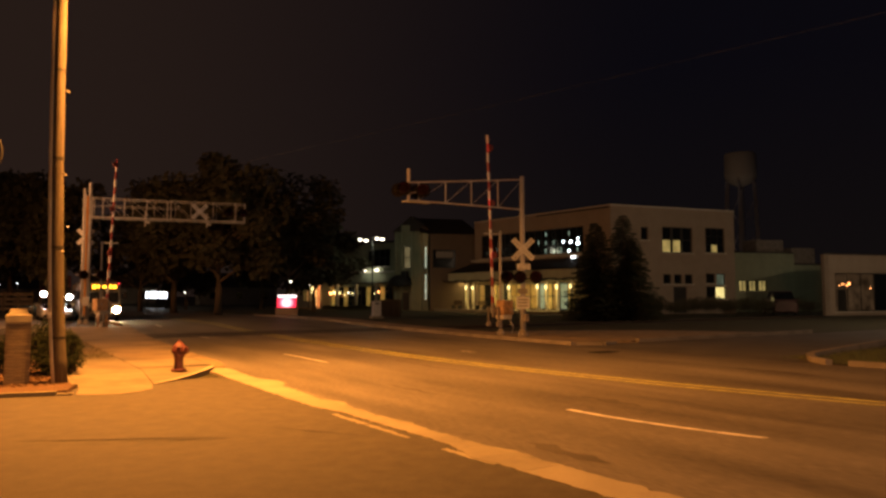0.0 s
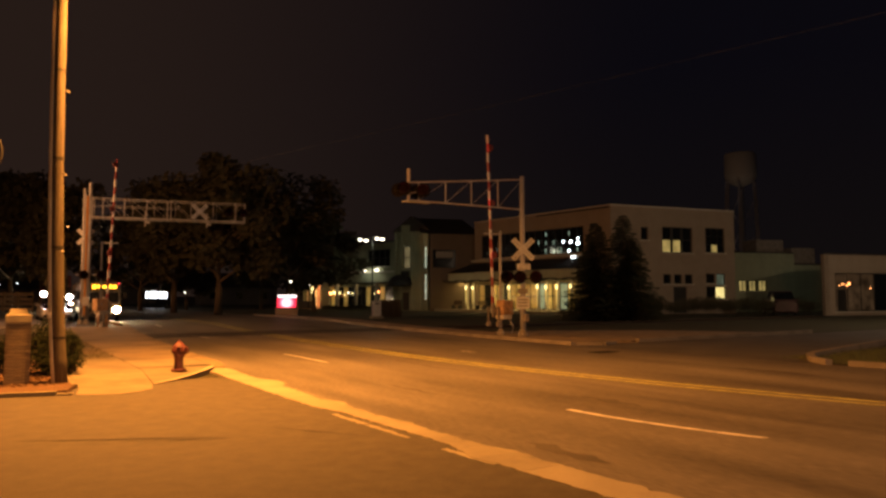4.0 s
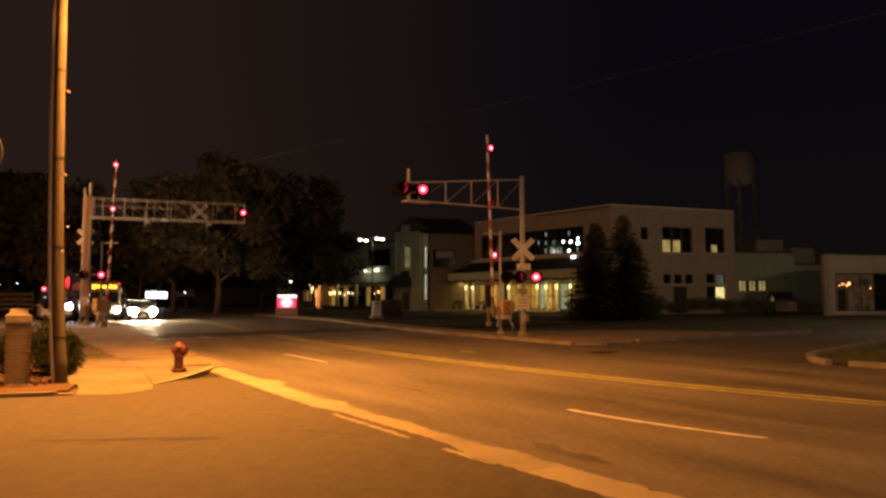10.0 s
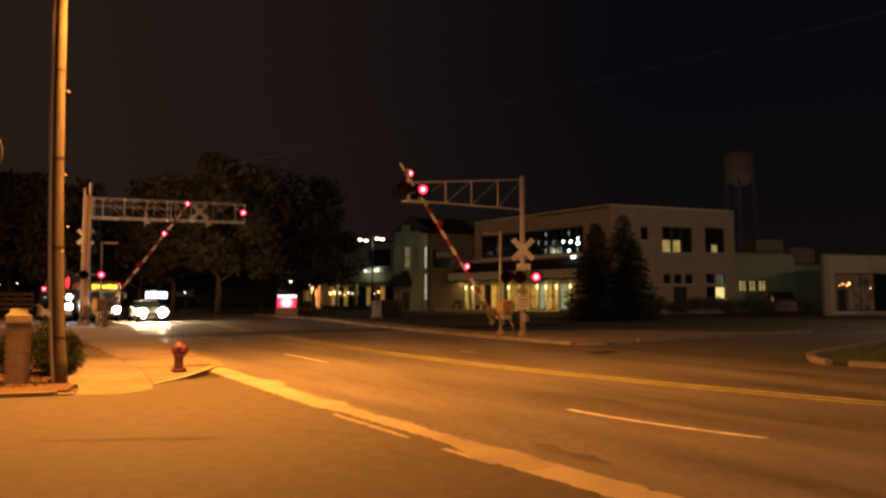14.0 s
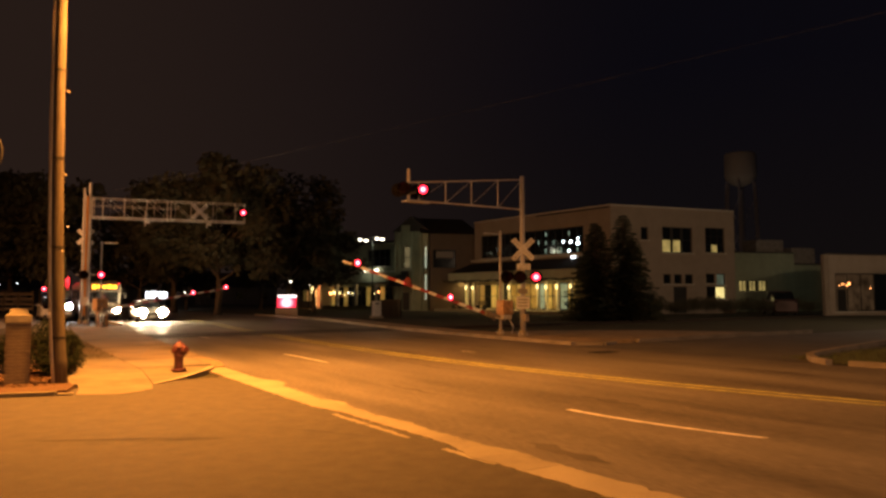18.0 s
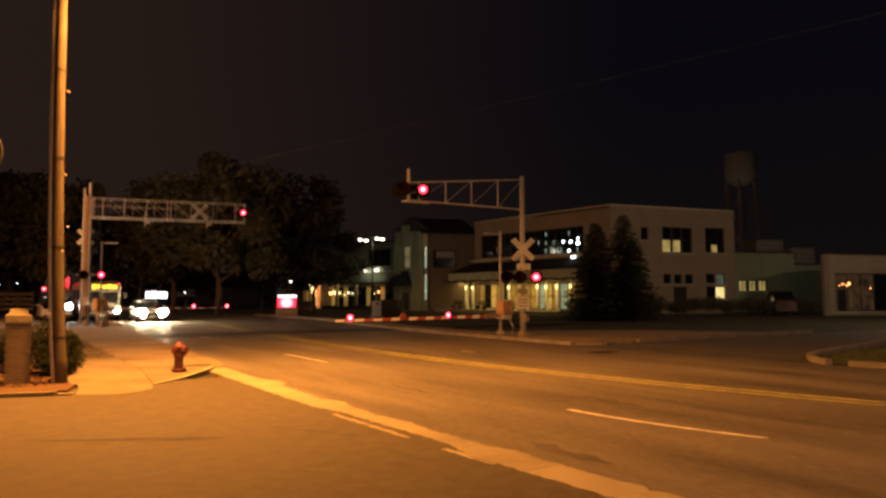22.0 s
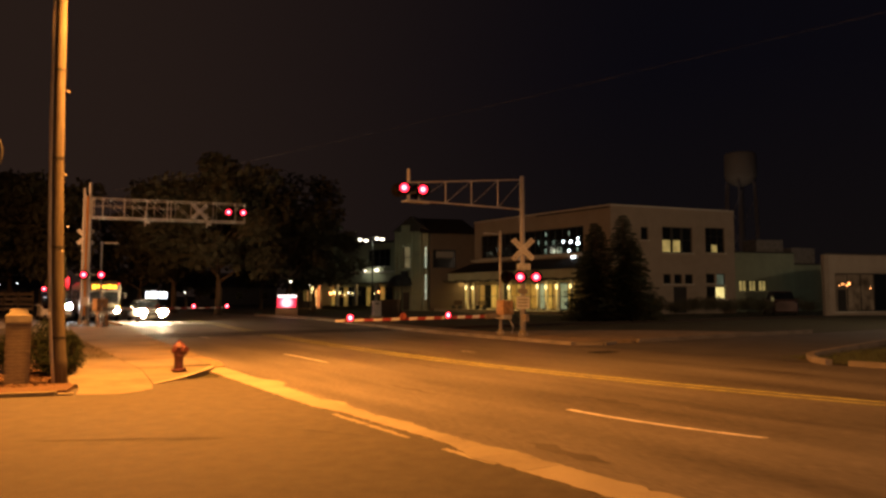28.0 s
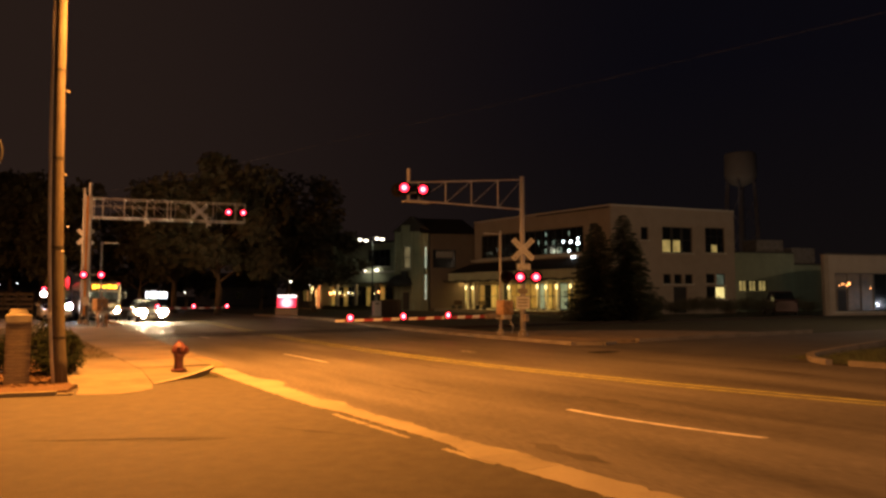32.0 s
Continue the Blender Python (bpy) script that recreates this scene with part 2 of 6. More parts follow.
SIGN_WHITE = material("white_sign_sheeting", (0.78, 0.78, 0.75), 0.4, vary=0.08, scale=10, bump=0.03, stain=(0.5, 0.46, 0.4), stain_scale=4, stain_amount=0.5)
SIGN_MARK = material("sign_black_marking", (0.03, 0.03, 0.03), 0.5, vary=0.1, bump=0)
ARM = striped("red_and_white_gate_sheeting", (0.84, 0.84, 0.84), (0.38, 0.07, 0.065), 0.81, 0.5)
RED_BODY = material("dull_red_lamp_body", (0.22, 0.05, 0.045), 0.7, vary=0.15, bump=0)
LENS_DARK = material("unlit_red_lens", (0.008, 0.003, 0.003), 0.9, vary=0.1, bump=0)
LENS_DARK.node_tree.nodes["Principled BSDF"].inputs["Specular IOR Level"].default_value = 0.1
LENS_LIT = glow("lit_red_lens", (1.0, 0.26, 0.30), 14, (1.0, 0.012, 0.042), 5, 0.19)
TIP_LIT = glow("lit_red_gate_lamp", (1.0, 0.26, 0.30), 18, (1.0, 0.012, 0.042), 8, 0.15)
HYDRANT_RED = material("worn_red_hydrant_paint", (0.105, 0.032, 0.042), 0.6, vary=0.3, scale=12, fine=70, bump=0.25, stain=(0.12, 0.018, 0.024), stain_scale=7, stain_amount=0.7, coat=0.15)
BRICK = material("brown_brick", (0.165, 0.135, 0.105), 0.9, vary=0.35, scale=20, fine=130, bump=0.5)
MORTAR = material("mortar", (0.24, 0.22, 0.19), 0.95, vary=0.2, bump=0.4)
CAPSTONE = material("limestone_cap", (0.34, 0.32, 0.26), 0.85, vary=0.18, scale=8, bump=0.3, stain=(0.3, 0.26, 0.2), stain_scale=4, stain_amount=0.5)
LEAF = material("dark_leaves", (0.058, 0.056, 0.03), 0.9, vary=0.25, scale=3, bump=0)
LAWN = material("lawn_blades", (0.10, 0.125, 0.055), 0.8, vary=0.3, scale=3, bump=0)
# Green leaves darkened below natural, standing in for shade beside the pole.
SHRUB_LEAF = material("shade_dark_shrub_leaves", (0.014, 0.022, 0.013), 0.85, vary=0.45, scale=3, bump=0)
SHRUB_LEAF.node_tree.nodes["Principled BSDF"].inputs["Specular IOR Level"].default_value = 0.15
NEEDLE = material("spruce_needles", (0.045, 0.058, 0.034), 0.75, vary=0.4, scale=3, bump=0)
BARK = material("tree_bark", (0.10, 0.075, 0.05), 0.95, vary=0.4, scale=6, fine=30, bump=0.8, streak=(4, 4, 0.6), dist=0.03)
BROWN_STUCCO = material("brown_stucco", (0.135, 0.105, 0.078), 0.9, vary=0.15, scale=1.2, fine=50, bump=0.3, stain=(0.13, 0.1, 0.075), stain_scale=0.4, stain_amount=0.5)
STUCCO = material("tan_stucco", (0.34, 0.285, 0.225), 0.9, vary=0.12, scale=1.2, fine=50, bump=0.3, stain=(0.26, 0.215, 0.165), stain_scale=0.35, stain_amount=0.5)
STUCCO_PALE = material("pale_green_stucco", (0.31, 0.34, 0.235), 0.9, vary=0.12, scale=1.2, fine=50, bump=0.3, stain=(0.2, 0.24, 0.18), stain_scale=0.4, stain_amount=0.5)
FASCIA = material("pale_fascia_paint", (0.50, 0.54, 0.38), 0.85, vary=0.12, scale=1.2, bump=0.1, stain=(0.38, 0.4, 0.28), stain_scale=0.5, stain_amount=0.5)
TRIM = material("cream_trim_paint", (0.62, 0.60, 0.50), 0.7, vary=0.1, scale=3, bump=0.1)
SLATE = material("dark_roof_shingles", (0.045, 0.04, 0.036), 0.9, vary=0.35, scale=7, fine=40, bump=0.6)
AWNING = material("dark_awning_metal", (0.055, 0.06, 0.05), 0.6, vary=0.2, scale=3, bump=0.1)
NIGHT_GLASS = material("dark_window_glass", (0.012, 0.015, 0.017), 0.06, vary=0.2, scale=1, bump=0, coat=0.3)
FRAME_DARK = material("dark_window_frame", (0.04, 0.038, 0.035), 0.5, 0.3, vary=0.15, bump=0.05)
TYRE = material("tyre_rubber", (0.018, 0.018, 0.018), 0.85, vary=0.2, bump=0.2)
RIM = material("alloy_rim", (0.45, 0.45, 0.46), 0.35, 0.9, vary=0.1, bump=0.03)
CAR_DARK = material("dark_blue_car_paint", (0.02, 0.026, 0.045), 0.3, 0.3, vary=0.1, bump=0, coat=0.8)
CAR_SILVER = material("silver_car_paint", (0.36, 0.36, 0.37), 0.32, 0.6, vary=0.1, bump=0, coat=0.8)
CAR_BROWN = material("maroon_car_paint", (0.085, 0.048, 0.042), 0.35, 0.2, vary=0.1, bump=0, coat=0.6)
CAR_WHITE = material("white_truck_paint", (0.62, 0.61, 0.58), 0.35, vary=0.1, bump=0, coat=0.6, stain=(0.3, 0.28, 0.25), stain_scale=2, stain_amount=0.4)
BUS_PAINT = material("cream_bus_paint", (0.17, 0.15, 0.115), 0.4, vary=0.1, bump=0.02, coat=0.4, stain=(0.18, 0.15, 0.11), stain_scale=1.5, stain_amount=0.5)
CHROME = material("chrome", (0.7, 0.7, 0.7), 0.15, 1.0, vary=0.05, bump=0)
PLATE = material("plate_white", (0.7, 0.7, 0.68), 0.5, vary=0.05, bump=0)
HEADLIGHT = glow("lit_headlight", (1.0, 0.76, 0.44), 480)
HEADLIGHT_FULL = glow("lit_headlight_full_beam", (1.0, 0.72, 0.42), 800)
HEADLIGHT_COOL = glow("lit_headlight_cool", (0.86, 0.90, 1.0), 300)
WORK_LAMP = glow("lit_work_lamp", (0.95, 0.93, 1.0), 60)
TAIL_LIT = glow("lit_tail_lamp", (1.0, 0.03, 0.04), 4)
AMBER_LIT = glow("lit_amber_led", (1.0, 0.42, 0.02), 5.5)
# Pale middle and red rim put the board's glare halo into its colour.
LED_RED = glow("lit_red_led_board", (1.0, 0.50, 0.54), 4.5, (1.0, 0.02, 0.06), 2.6, 1.25)
LED_WHITE = glow("lit_white_sign_face", (1.0, 0.86, 0.86), 2.6, vary=0.15)
SIGN_LIT = glow("lit_white_box_sign", (0.9, 0.95, 1.0), 4.5, vary=0.1)
LAMP_WHITE = glow("lit_metal_halide_lamp", (1.0, 0.90, 0.70), 6)
LAMP_SODIUM = glow("lit_sodium_lamp", SODIUM, 60)
# Pane glow stands in for street reflections and dim light in the shop glass.
SHOP_DIM = glow("shop_pane_glow", (1.0, 0.55, 0.26), 0.028, vary=0.8)
SHOP_DIM.node_tree.nodes["Principled BSDF"].inputs["Base Color"].default_value = (0.03, 0.022, 0.014, 1)
ROOM_DIM = glow("dim_interior", (1.0, 0.66, 0.20), 0.08, vary=0.5)
ROOM_MID = glow("half_lit_interior", (1.0, 0.64, 0.14), 0.16, vary=0.7)
ROOM_WARM = glow("lit_interior_warm", (1.0, 0.64, 0.13), 0.30, vary=0.5)
BLIND_WARM = glow("lit_window_blind", (1.0, 0.74, 0.24), 0.27, vary=0.4)
BLIND_BRIGHT = glow("bright_lit_window_blind", (1.0, 0.80, 0.30), 1.0, vary=0.2)
TUBE_COOL = glow("lit_fluorescent_tube", (0.85, 0.95, 1.0), 9)
TUBE_WARM = glow("lit_warm_tube", (1.0, 0.76, 0.28), 3.2)
# Glow that stands in for lantern light washing down a column.
WASH_WARM = glow("warm_column_light_wash", (1.0, 0.70, 0.20), 0.62, vary=0.3)
GREEN_GLINT = glow("dim_green_window_glint", (0.7, 1.0, 0.78), 0.35, vary=0.5)
GREEN_PANE = glow("dim_green_office", (0.75, 1.0, 0.72), 0.16, vary=0.7)
BULB_ORANGE = glow("lit_orange_bulb", (1.0, 0.36, 0.10), 7)

# ---- plan of the street: s runs along the road away from the viewer, n runs across it ----
ALONG, ACROSS = Vector((-0.55, 0.835, 0)).normalized(), Vector((0.835, 0.55, 0)).normalized()


def at(s, n, z=0.0):
    return ALONG * s + ACROSS * n + Vector((0, 0, z))


def kerb_n(s):
    s = max(3, min(s, 44))
    return 4.86 + (0.0020 * (s - 11) ** 2 if s > 11 else 0.005 * (11 - s) ** 2)


def lane_n(s):
    s = max(3.5, min(s, 44))
    return 7.55 + (0.0018 * (s - 20) ** 2 if s > 20 else 0.06 * max(0, 8 - s) ** 2)


def centre_n(s):
    s = max(3.5, min(s, 44))
    return 10.3 + (0.0028 * (s - 19) ** 2 if s > 19 else 0.0105 * (19 - s) ** 2)


def far_n(s):
    s = max(3.5, min(s, 44))
    return 17.2 + (0.0045 * (s - 20) ** 2 if s > 20 else 0.006 * (20 - s) ** 2)


def strip(bm, fa, fb, s0, s1, z, steps=None, depth=0.0, wobble=0.0):
    """A band of ground between two lines along the road."""
    k = steps or max(2, int((s1 - s0) / 1.0))
    rows = []
    for i in range(k + 1):
        s = s0 + (s1 - s0) * i / k
        zz = z(s) if callable(z) else z
        da, db = [wobble * (0.4 * noise.noise((s * 1.7, q, 0)) + 0.7 * noise.noise((s * 8.3, q, 5.0))) for q in (3.1, 9.4)]
        rows.append((at(s, fa(s) + da, zz), at(s, fb(s) + db, zz)))
    tv = [(bm.verts.new(a), bm.verts.new(b)) for a, b in rows]
    for p, q in zip(tv, tv[1:]):
        bm.faces.new((p[0], p[1], q[1], q[0]))
    if depth:
        dv = [(bm.verts.new(a - Vector((0, 0, depth))), bm.verts.new(b - Vector((0, 0, depth)))) for a, b in rows]
        for p, q, u, v in zip(tv, tv[1:], dv, dv[1:]):
            bm.faces.new((p[0], q[0], v[0], u[0]))
            bm.faces.new((p[1], u[1], v[1], q[1]))
        for p, u in ((tv[0], dv[0]), (tv[-1], dv[-1])):
            bm.faces.new((p[0], p[1], u[1], u[0]))
    return bm


def const(v):
    return lambda s: v


def structure(name, bm, mt, label, category):
    return tagged(part(name, bm, mt), label, category, kind="structure")


b = B()
bmesh.ops.create_grid(b, x_segments=40, y_segments=40, size=700, matrix=Matrix.Translation((0, 300, -0.07)))
structure("ground", b, GRASS, "dark unlit grass and earth round the street", "ground")

b = strip(B(), kerb_n, far_n, -70, 20, 0.0)
strip(b, kerb_n, far_n, 20, 320, 0.0, 120)
structure("road", b, ASPHALT, "worn four-lane asphalt road under a sodium lamp", "road")
b = B()
b.faces.new([b.verts.new(at(s, n, -0.006)) for s, n in ((17.9, 16.8), (17.7, 30), (16.9, 90), (8.6, 90), (12.8, 30), (11.0, 20.4), (9.6, 17.9), (8, 17.0))])
structure("side_street", b, SIDE_ASPHALT, "asphalt side street joining the road, darkened for lamp falloff", "road")
structure("driveway", strip(B(), const(-45), lambda s: kerb_n(s) - 0.25, -25, 15.2, -0.004), DRIVE, "worn asphalt driveway apron under orange lamp light", "driveway")

CRACKS = ((9.95, 0.3, -1.3, 2.5), (9.2, 1.5, -0.55, 1.1), (9.2, 3.2, -1.4, 0.9), (12.6, -1.5, -1.2, 0.4))
TAR = material("crack_tar", (0.03, 0.028, 0.026), 0.8, vary=0.3, bump=0.2)

# gutter pan, cast in lengths with open joints
gutter = thing("gutter", Matrix(), "chipped concrete gutter pan along the road edge", "gutter", kind="structure")
s = -22.0
while s < 17:
    ln = 3.05
    part("slab", strip(B(), lambda q: kerb_n(q) - 0.32 - 0.16 * min(1, max(0.0, (q - 9.6) / 0.9)) - 0.16 * min(1, max(0.0, (6.9 - q) / 0.7)), lambda q: kerb_n(q) + 0.02, s + 0.004, s + ln - 0.004, 0.003, 40, 0.06, 0.10), CONCRETE, gutter)
    s += ln

edging = thing("edging", Matrix(), "thin broken concrete edging beside the gutter", "edging", kind="structure")
for s0, s1 in ((7.5, 8.55), (8.6, 9.6), (5.85, 6.75)):
    part("edging_strip", strip(B(), lambda q: kerb_n(q) - 0.53, lambda q: kerb_n(q) - 0.44, s0, s1, 0.0, 30, 0.0, 0.05), CONCRETE, edging)
for s0, s1, w in ((13.0, 14.4, 0.24), (10.2, 10.9, 0.1), (8.0, 8.7, 0.07), (5.6, 6.5, 0.08)):
    part("spill", strip(B(), lambda q: kerb_n(q), lambda q: kerb_n(q) + w * math.sin(math.pi * min(1, max(0.0, (q - s0) / (s1 - s0)))), s0, s1, 0.005, 24, 0.0, 0.06), CONCRETE, edging, "thin concrete spill on the asphalt")
crack = thing("pavement_crack", Matrix(), "dark sealed crack across the driveway", "crack", kind="structure")
for s0, n0, ds, dn in CRACKS:
    bm = B()
    rows = []
    for i in range(15):
        f = i / 14
        wob = 0.05 * noise.noise((f * 9, s0, n0)) + 0.02 * noise.noise((f * 31, n0, s0))
        wd = 0.03 * (0.4 + abs(noise.noise((f * 13, 2.0, s0))) * 2) * math.sin(math.pi * min(1, 0.08 + f * 0.9))
        rows.append([bm.verts.new(at(s0 + ds * f + wob + k * wd, n0 + dn * f, 0.002)) for k in (-1, 1)])
    for p, q in zip(rows, rows[1:]):
        bm.faces.new((p[0], p[1], q[1], q[0]))
    part("crack_line", bm, TAR, crack)

PATCH = material("old_tar_patch", (0.10, 0.09, 0.078), 0.65, vary=0.5, scale=2.0, fine=40, bump=0.5)
for s0, s1, n0, wd in ((5.2, 6.5, 5.48, 0.2), (7.6, 8.9, 8.75, 0.2), (10.4, 12.2, 6.7, 0.12), (8.2, 10.2, 15.2, 0.3), (13.0, 16.5, 9.3, 0.1)):
    bm = B()
    rows = []
    for k in range(13):
        f = k / 12
        half = wd * math.sin(math.pi * (0.04 + 0.92 * f)) * (0.7 + 0.6 * noise.noise((f * 6, s0, 1.0)))
        mid = n0 + 0.12 * noise.noise((f * 4, n0, 7.0))
        rows.append([bm.verts.new(at(s0 + (s1 - s0) * f, mid + sg * max(0.02, half), 0.003)) for sg in (-1, 1)])
    for p, q in zip(rows, rows[1:]):
        bm.faces.new((p[0], p[1], q[1], q[0]))
    part("tar_patch", bm, PATCH, crack, "worn dark tar patch on the road")

# kerbs
kerbs = thing("kerb", Matrix(), "pale concrete kerb along the road", "kerb", kind="structure")
for s0 in range(17, 62, 3):
    part("kerb_stone", strip(B(), lambda q: kerb_n(q) - 0.3, lambda q: kerb_n(q) + 0.03, s0 + 0.2, s0 + 3.19, lambda q: 0.102 if q > 17.6 else 0.03 + 0.072 * max(0, q - 17.2) / 0.4, 6, 0.2), WALKWAY, kerbs)
for s0 in range(18, 60, 3):
    part("kerb_stone", strip(B(), lambda q: far_n(q), lambda q: far_n(q) + 0.18, s0, s0 + 2.985, 0.13, 4, 0.2), FAR_KERB, kerbs)
for s0 in range(-30, 9, 3):
    part("kerb_stone", strip(B(), lambda q: far_n(q), lambda q: far_n(q) + 0.18, s0, s0 + 2.985, 0.13, 4, 0.2), FAR_KERB, kerbs)


def kerb_run(pts, w=0.18, z=0.13, mt=FAR_KERB):
    """A kerb that follows a bent line of (s, n) points."""
    k = len(pts) - 1
    for i in range(k):
        p, q = at(*pts[i], 0), at(*pts[i + 1], 0)
        d = (q - p).normalized()
        side = Vector((-d.y, d.x, 0)) * w
        bm = B()
        prism(bm, [tuple(x.xy) for x in (p + d * 0.006, q - d * 0.006, q - d * 0.006 + side, p + d * 0.006 + side)], -0.08, z)
        part("kerb_stone", bm, mt, kerbs)


kerb_run([(17.9, n) for n in (20.6, 23.6, 26.6, 29.6, 32.6)])
kerb_run([(9.4, 18.0), (10.0, 18.4), (10.6, 19.3), (11.0, 20.4), (11.6, 23.4), (12.2, 26.6), (12.8, 30.0), (12.6, 34)])
kerb_run([(17.9, 19.2), (17.7, 18.4), (18.3, 17.3)], z=0.09)

# concrete footway at the corner: ramped slabs, raised island and a kerb return
walkway = thing("footway", Matrix(), "pale concrete corner footway under orange lamp light", "footway", kind="structure")


def slab(quad, zs, mt=CORNER_SLAB):
    bm = B()
    hi = [bm.verts.new(at(s, n, z)) for (s, n), z in zip(quad, zs)]
    lo = [bm.verts.new(at(s, n, -0.08)) for s, n in quad]
    for i in range(len(quad) - 2):
        bm.faces.new((hi[-1], hi[i], hi[i + 1]))
    for i in range(len(quad)):
        j = (i + 1) % len(quad)
        bm.faces.new((hi[i], hi[j], lo[j], lo[i]))
    part("slab", bm, mt, walkway)


slab([(14.74, 1.55), (13.92, 1.42), (13.62, 1.83), (13.58, 2.14), (13.72, 2.45), (14.08, 2.72), (14.77, 2.84)], [0.012, 0.004, 0.004, 0.004, 0.004, 0.004, 0.012])
slab([(14.75, 1.55), (14.78, 2.84), (16.6, 2.988), (16.6, 1.55)], [0.012, 0.012, 0.09, 0.09])
ISLAND = [(14.72, 2.86), (15.02, 3.28), (15.55, 3.76), (16.15, 4.18), (16.65, 4.5), (17.05, 4.66), (17.2, 3.0), (16.6, 2.996)]
ISLAND_Z = [0.004, 0.02, 0.035, 0.048, 0.06, 0.07, 0.1, 0.09]
slab(ISLAND, ISLAND_Z)
bm = B()
lip = [(at(s, n, z + 0.005), at(16.4 + (s - 16.4) * 0.92, 3.1 + (n - 3.1) * 0.9, z + 0.006)) for (s, n), z in zip(ISLAND[:6], ISLAND_Z)]
rows = [[bm.verts.new(q) for q in (a - Vector((0, 0, 0.02)), a, c)] for a, c in lip]
for p, q in zip(rows, rows[1:]):
    bm.faces.new((p[0], p[1], q[1], q[0]))
    bm.faces.new((p[1], p[2], q[2], q[1]))
part("kerb_lip", bm, CONCRETE, walkway, "pale trowelled kerb lip")
slab([(16.615, 1.55), (16.615, 2.99), (18.4, 2.99), (18.4, 1.55)], [0.09, 0.09, 0.1, 0.1])
slab([(17.212, 3.0), (17.212, 4.63), (19.2, 4.66), (19.2, 3.02), (18.41, 3.0)], [0.1] * 5)
slab([(18.415, 1.55), (18.415, 3.0), (20.2, 3.0), (20.2, 1.55)], [0.1] * 4)
for s0 in range(19, 40, 2):
    slab([(s0 + 0.212, 3.026), (s0 + 0.212, kerb_n(s0 + 0.212) - 0.304), (s0 + 2.2, kerb_n(s0 + 2.2) - 0.304), (s0 + 2.2, 3.026)], [0.1] * 4, WALKWAY)
kerb_run([(14.95, 1.45), (16.6, 1.45), (18.4, 1.45), (20.15, 1.45)], w=-0.09, z=0.07, mt=CORNER_SLAB)
structure("verge", strip(B(), const(-30), const(3.02), 20.21, 60, 0.097, 40), GRAVEL, "rough gravel and thin grass beside the footway", "verge")
structure("planting_bed", strip(B(), const(-14), const(1.53), 15.02, 20.2, 0.06, 12), MULCH, "brown bark mulch planting bed", "bed")
structure("planting_bed", prism(B(), [tuple(at(*q, 0).xy) for q in ((14.2, 1.3), (15.019, 1.53), (15.019, -1.9))], -0.05, 0.06), MULCH, "brown bark mulch at the bed's front", "bed")
kerb_run([(14.95, -5.9), (14.95, -4.4), (14.95, -2.9), (14.93, -1.7), (14.5, -0.2), (14.12, 1.15)], w=-0.15, z=0.07, mt=CORNER_SLAB)
kerb_run([(14.12, 1.15), (14.06, 1.4)], w=-0.15, z=0.03, mt=CORNER_SLAB)

# far footway, mast island and lawn edge
far_walk = thing("far_footway", Matrix(), "concrete footway strip across the road", "footway", kind="structure")
for s0 in range(18, 58, 2):
    part("slab", strip(B(), lambda q: far_n(q) + 0.19, lambda q: far_n(q) + 1.9, s0 + 0.01, s0 + 1.99, 0.1, 2, 0.15), WALKWAY, far_walk)

WORN = [(18.1, 20.4), (18.1, 24.0), (18.1, 29.0), (18.9, 29.2), (21.6, 27.0), (23.8, 24.6), (25.0, 21.5), (25.4, 19.5), (21.5, 19.25), (18.6, 19.3)]
bm = B()
prism(bm, [tuple(at(s, n).xy) for s, n in WORN], -0.08, 0.098)
structure("worn_verge", bm, EARTH, "worn bare earth and gravel beside the side street", "verge")

# painted lines
lines = thing("road_marking", Matrix(), "worn painted lane lines on the asphalt", "road marking", kind="structure")
for s0, s1 in ((5.05, 7.98), (16.9, 20.1), (29.0, 32.0), (41.2, 44.2)):
    part("lane_dash", strip(B(), lambda q: lane_n(q) - 0.055, lambda q: lane_n(q) + 0.055, s0, s1, 0.005, 14, wobble=0.012), WHITE_LINE, lines)
part("lane_dash", strip(B(), const(12.62), const(12.72), 17.4, 18.2, 0.005, 8), WHITE_LINE, lines, "faded white lane dash")
for off in (-0.19, 0.19):
    part("centre_line", strip(B(), lambda q: centre_n(q) + off - 0.04, lambda q: centre_n(q) + off + 0.04, -40, 60, 0.005, 160, wobble=0.012), YELLOW, lines, "double yellow line")

# railway track set flush in the road
track = thing("railway_track", Matrix(), "railway track set flush in the road", "railway track", kind="structure")
for sr in (31.3, 32.8):
    for n0, n1, mt in ((-30, 3.4, OLD_RAIL), (3.42, 20.5, RAIL), (20.52, 60, OLD_RAIL)):
        bm = B()
        prism(bm, [tuple(at(q, n).xy) for q, n in ((sr - 0.035, n0), (sr + 0.035, n0), (sr + 0.035, n1), (sr - 0.035, n1))], -0.1, 0.012)
        part("rail", bm, mt, track)
for n0 in range(5, 20, 2):
    for s0, s1 in ((30.5, 31.24), (31.37, 32.73), (32.87, 33.6)):
        bm = B()
        prism(bm, [tuple(at(q, n).xy) for q, n in ((s0, n0 + 0.31), (s1, n0 + 0.31), (s1, n0 + 2.29), (s0, n0 + 2.29))], -0.05, 0.006)
        part("crossing_panel", bm, RUBBER_PANEL, track)
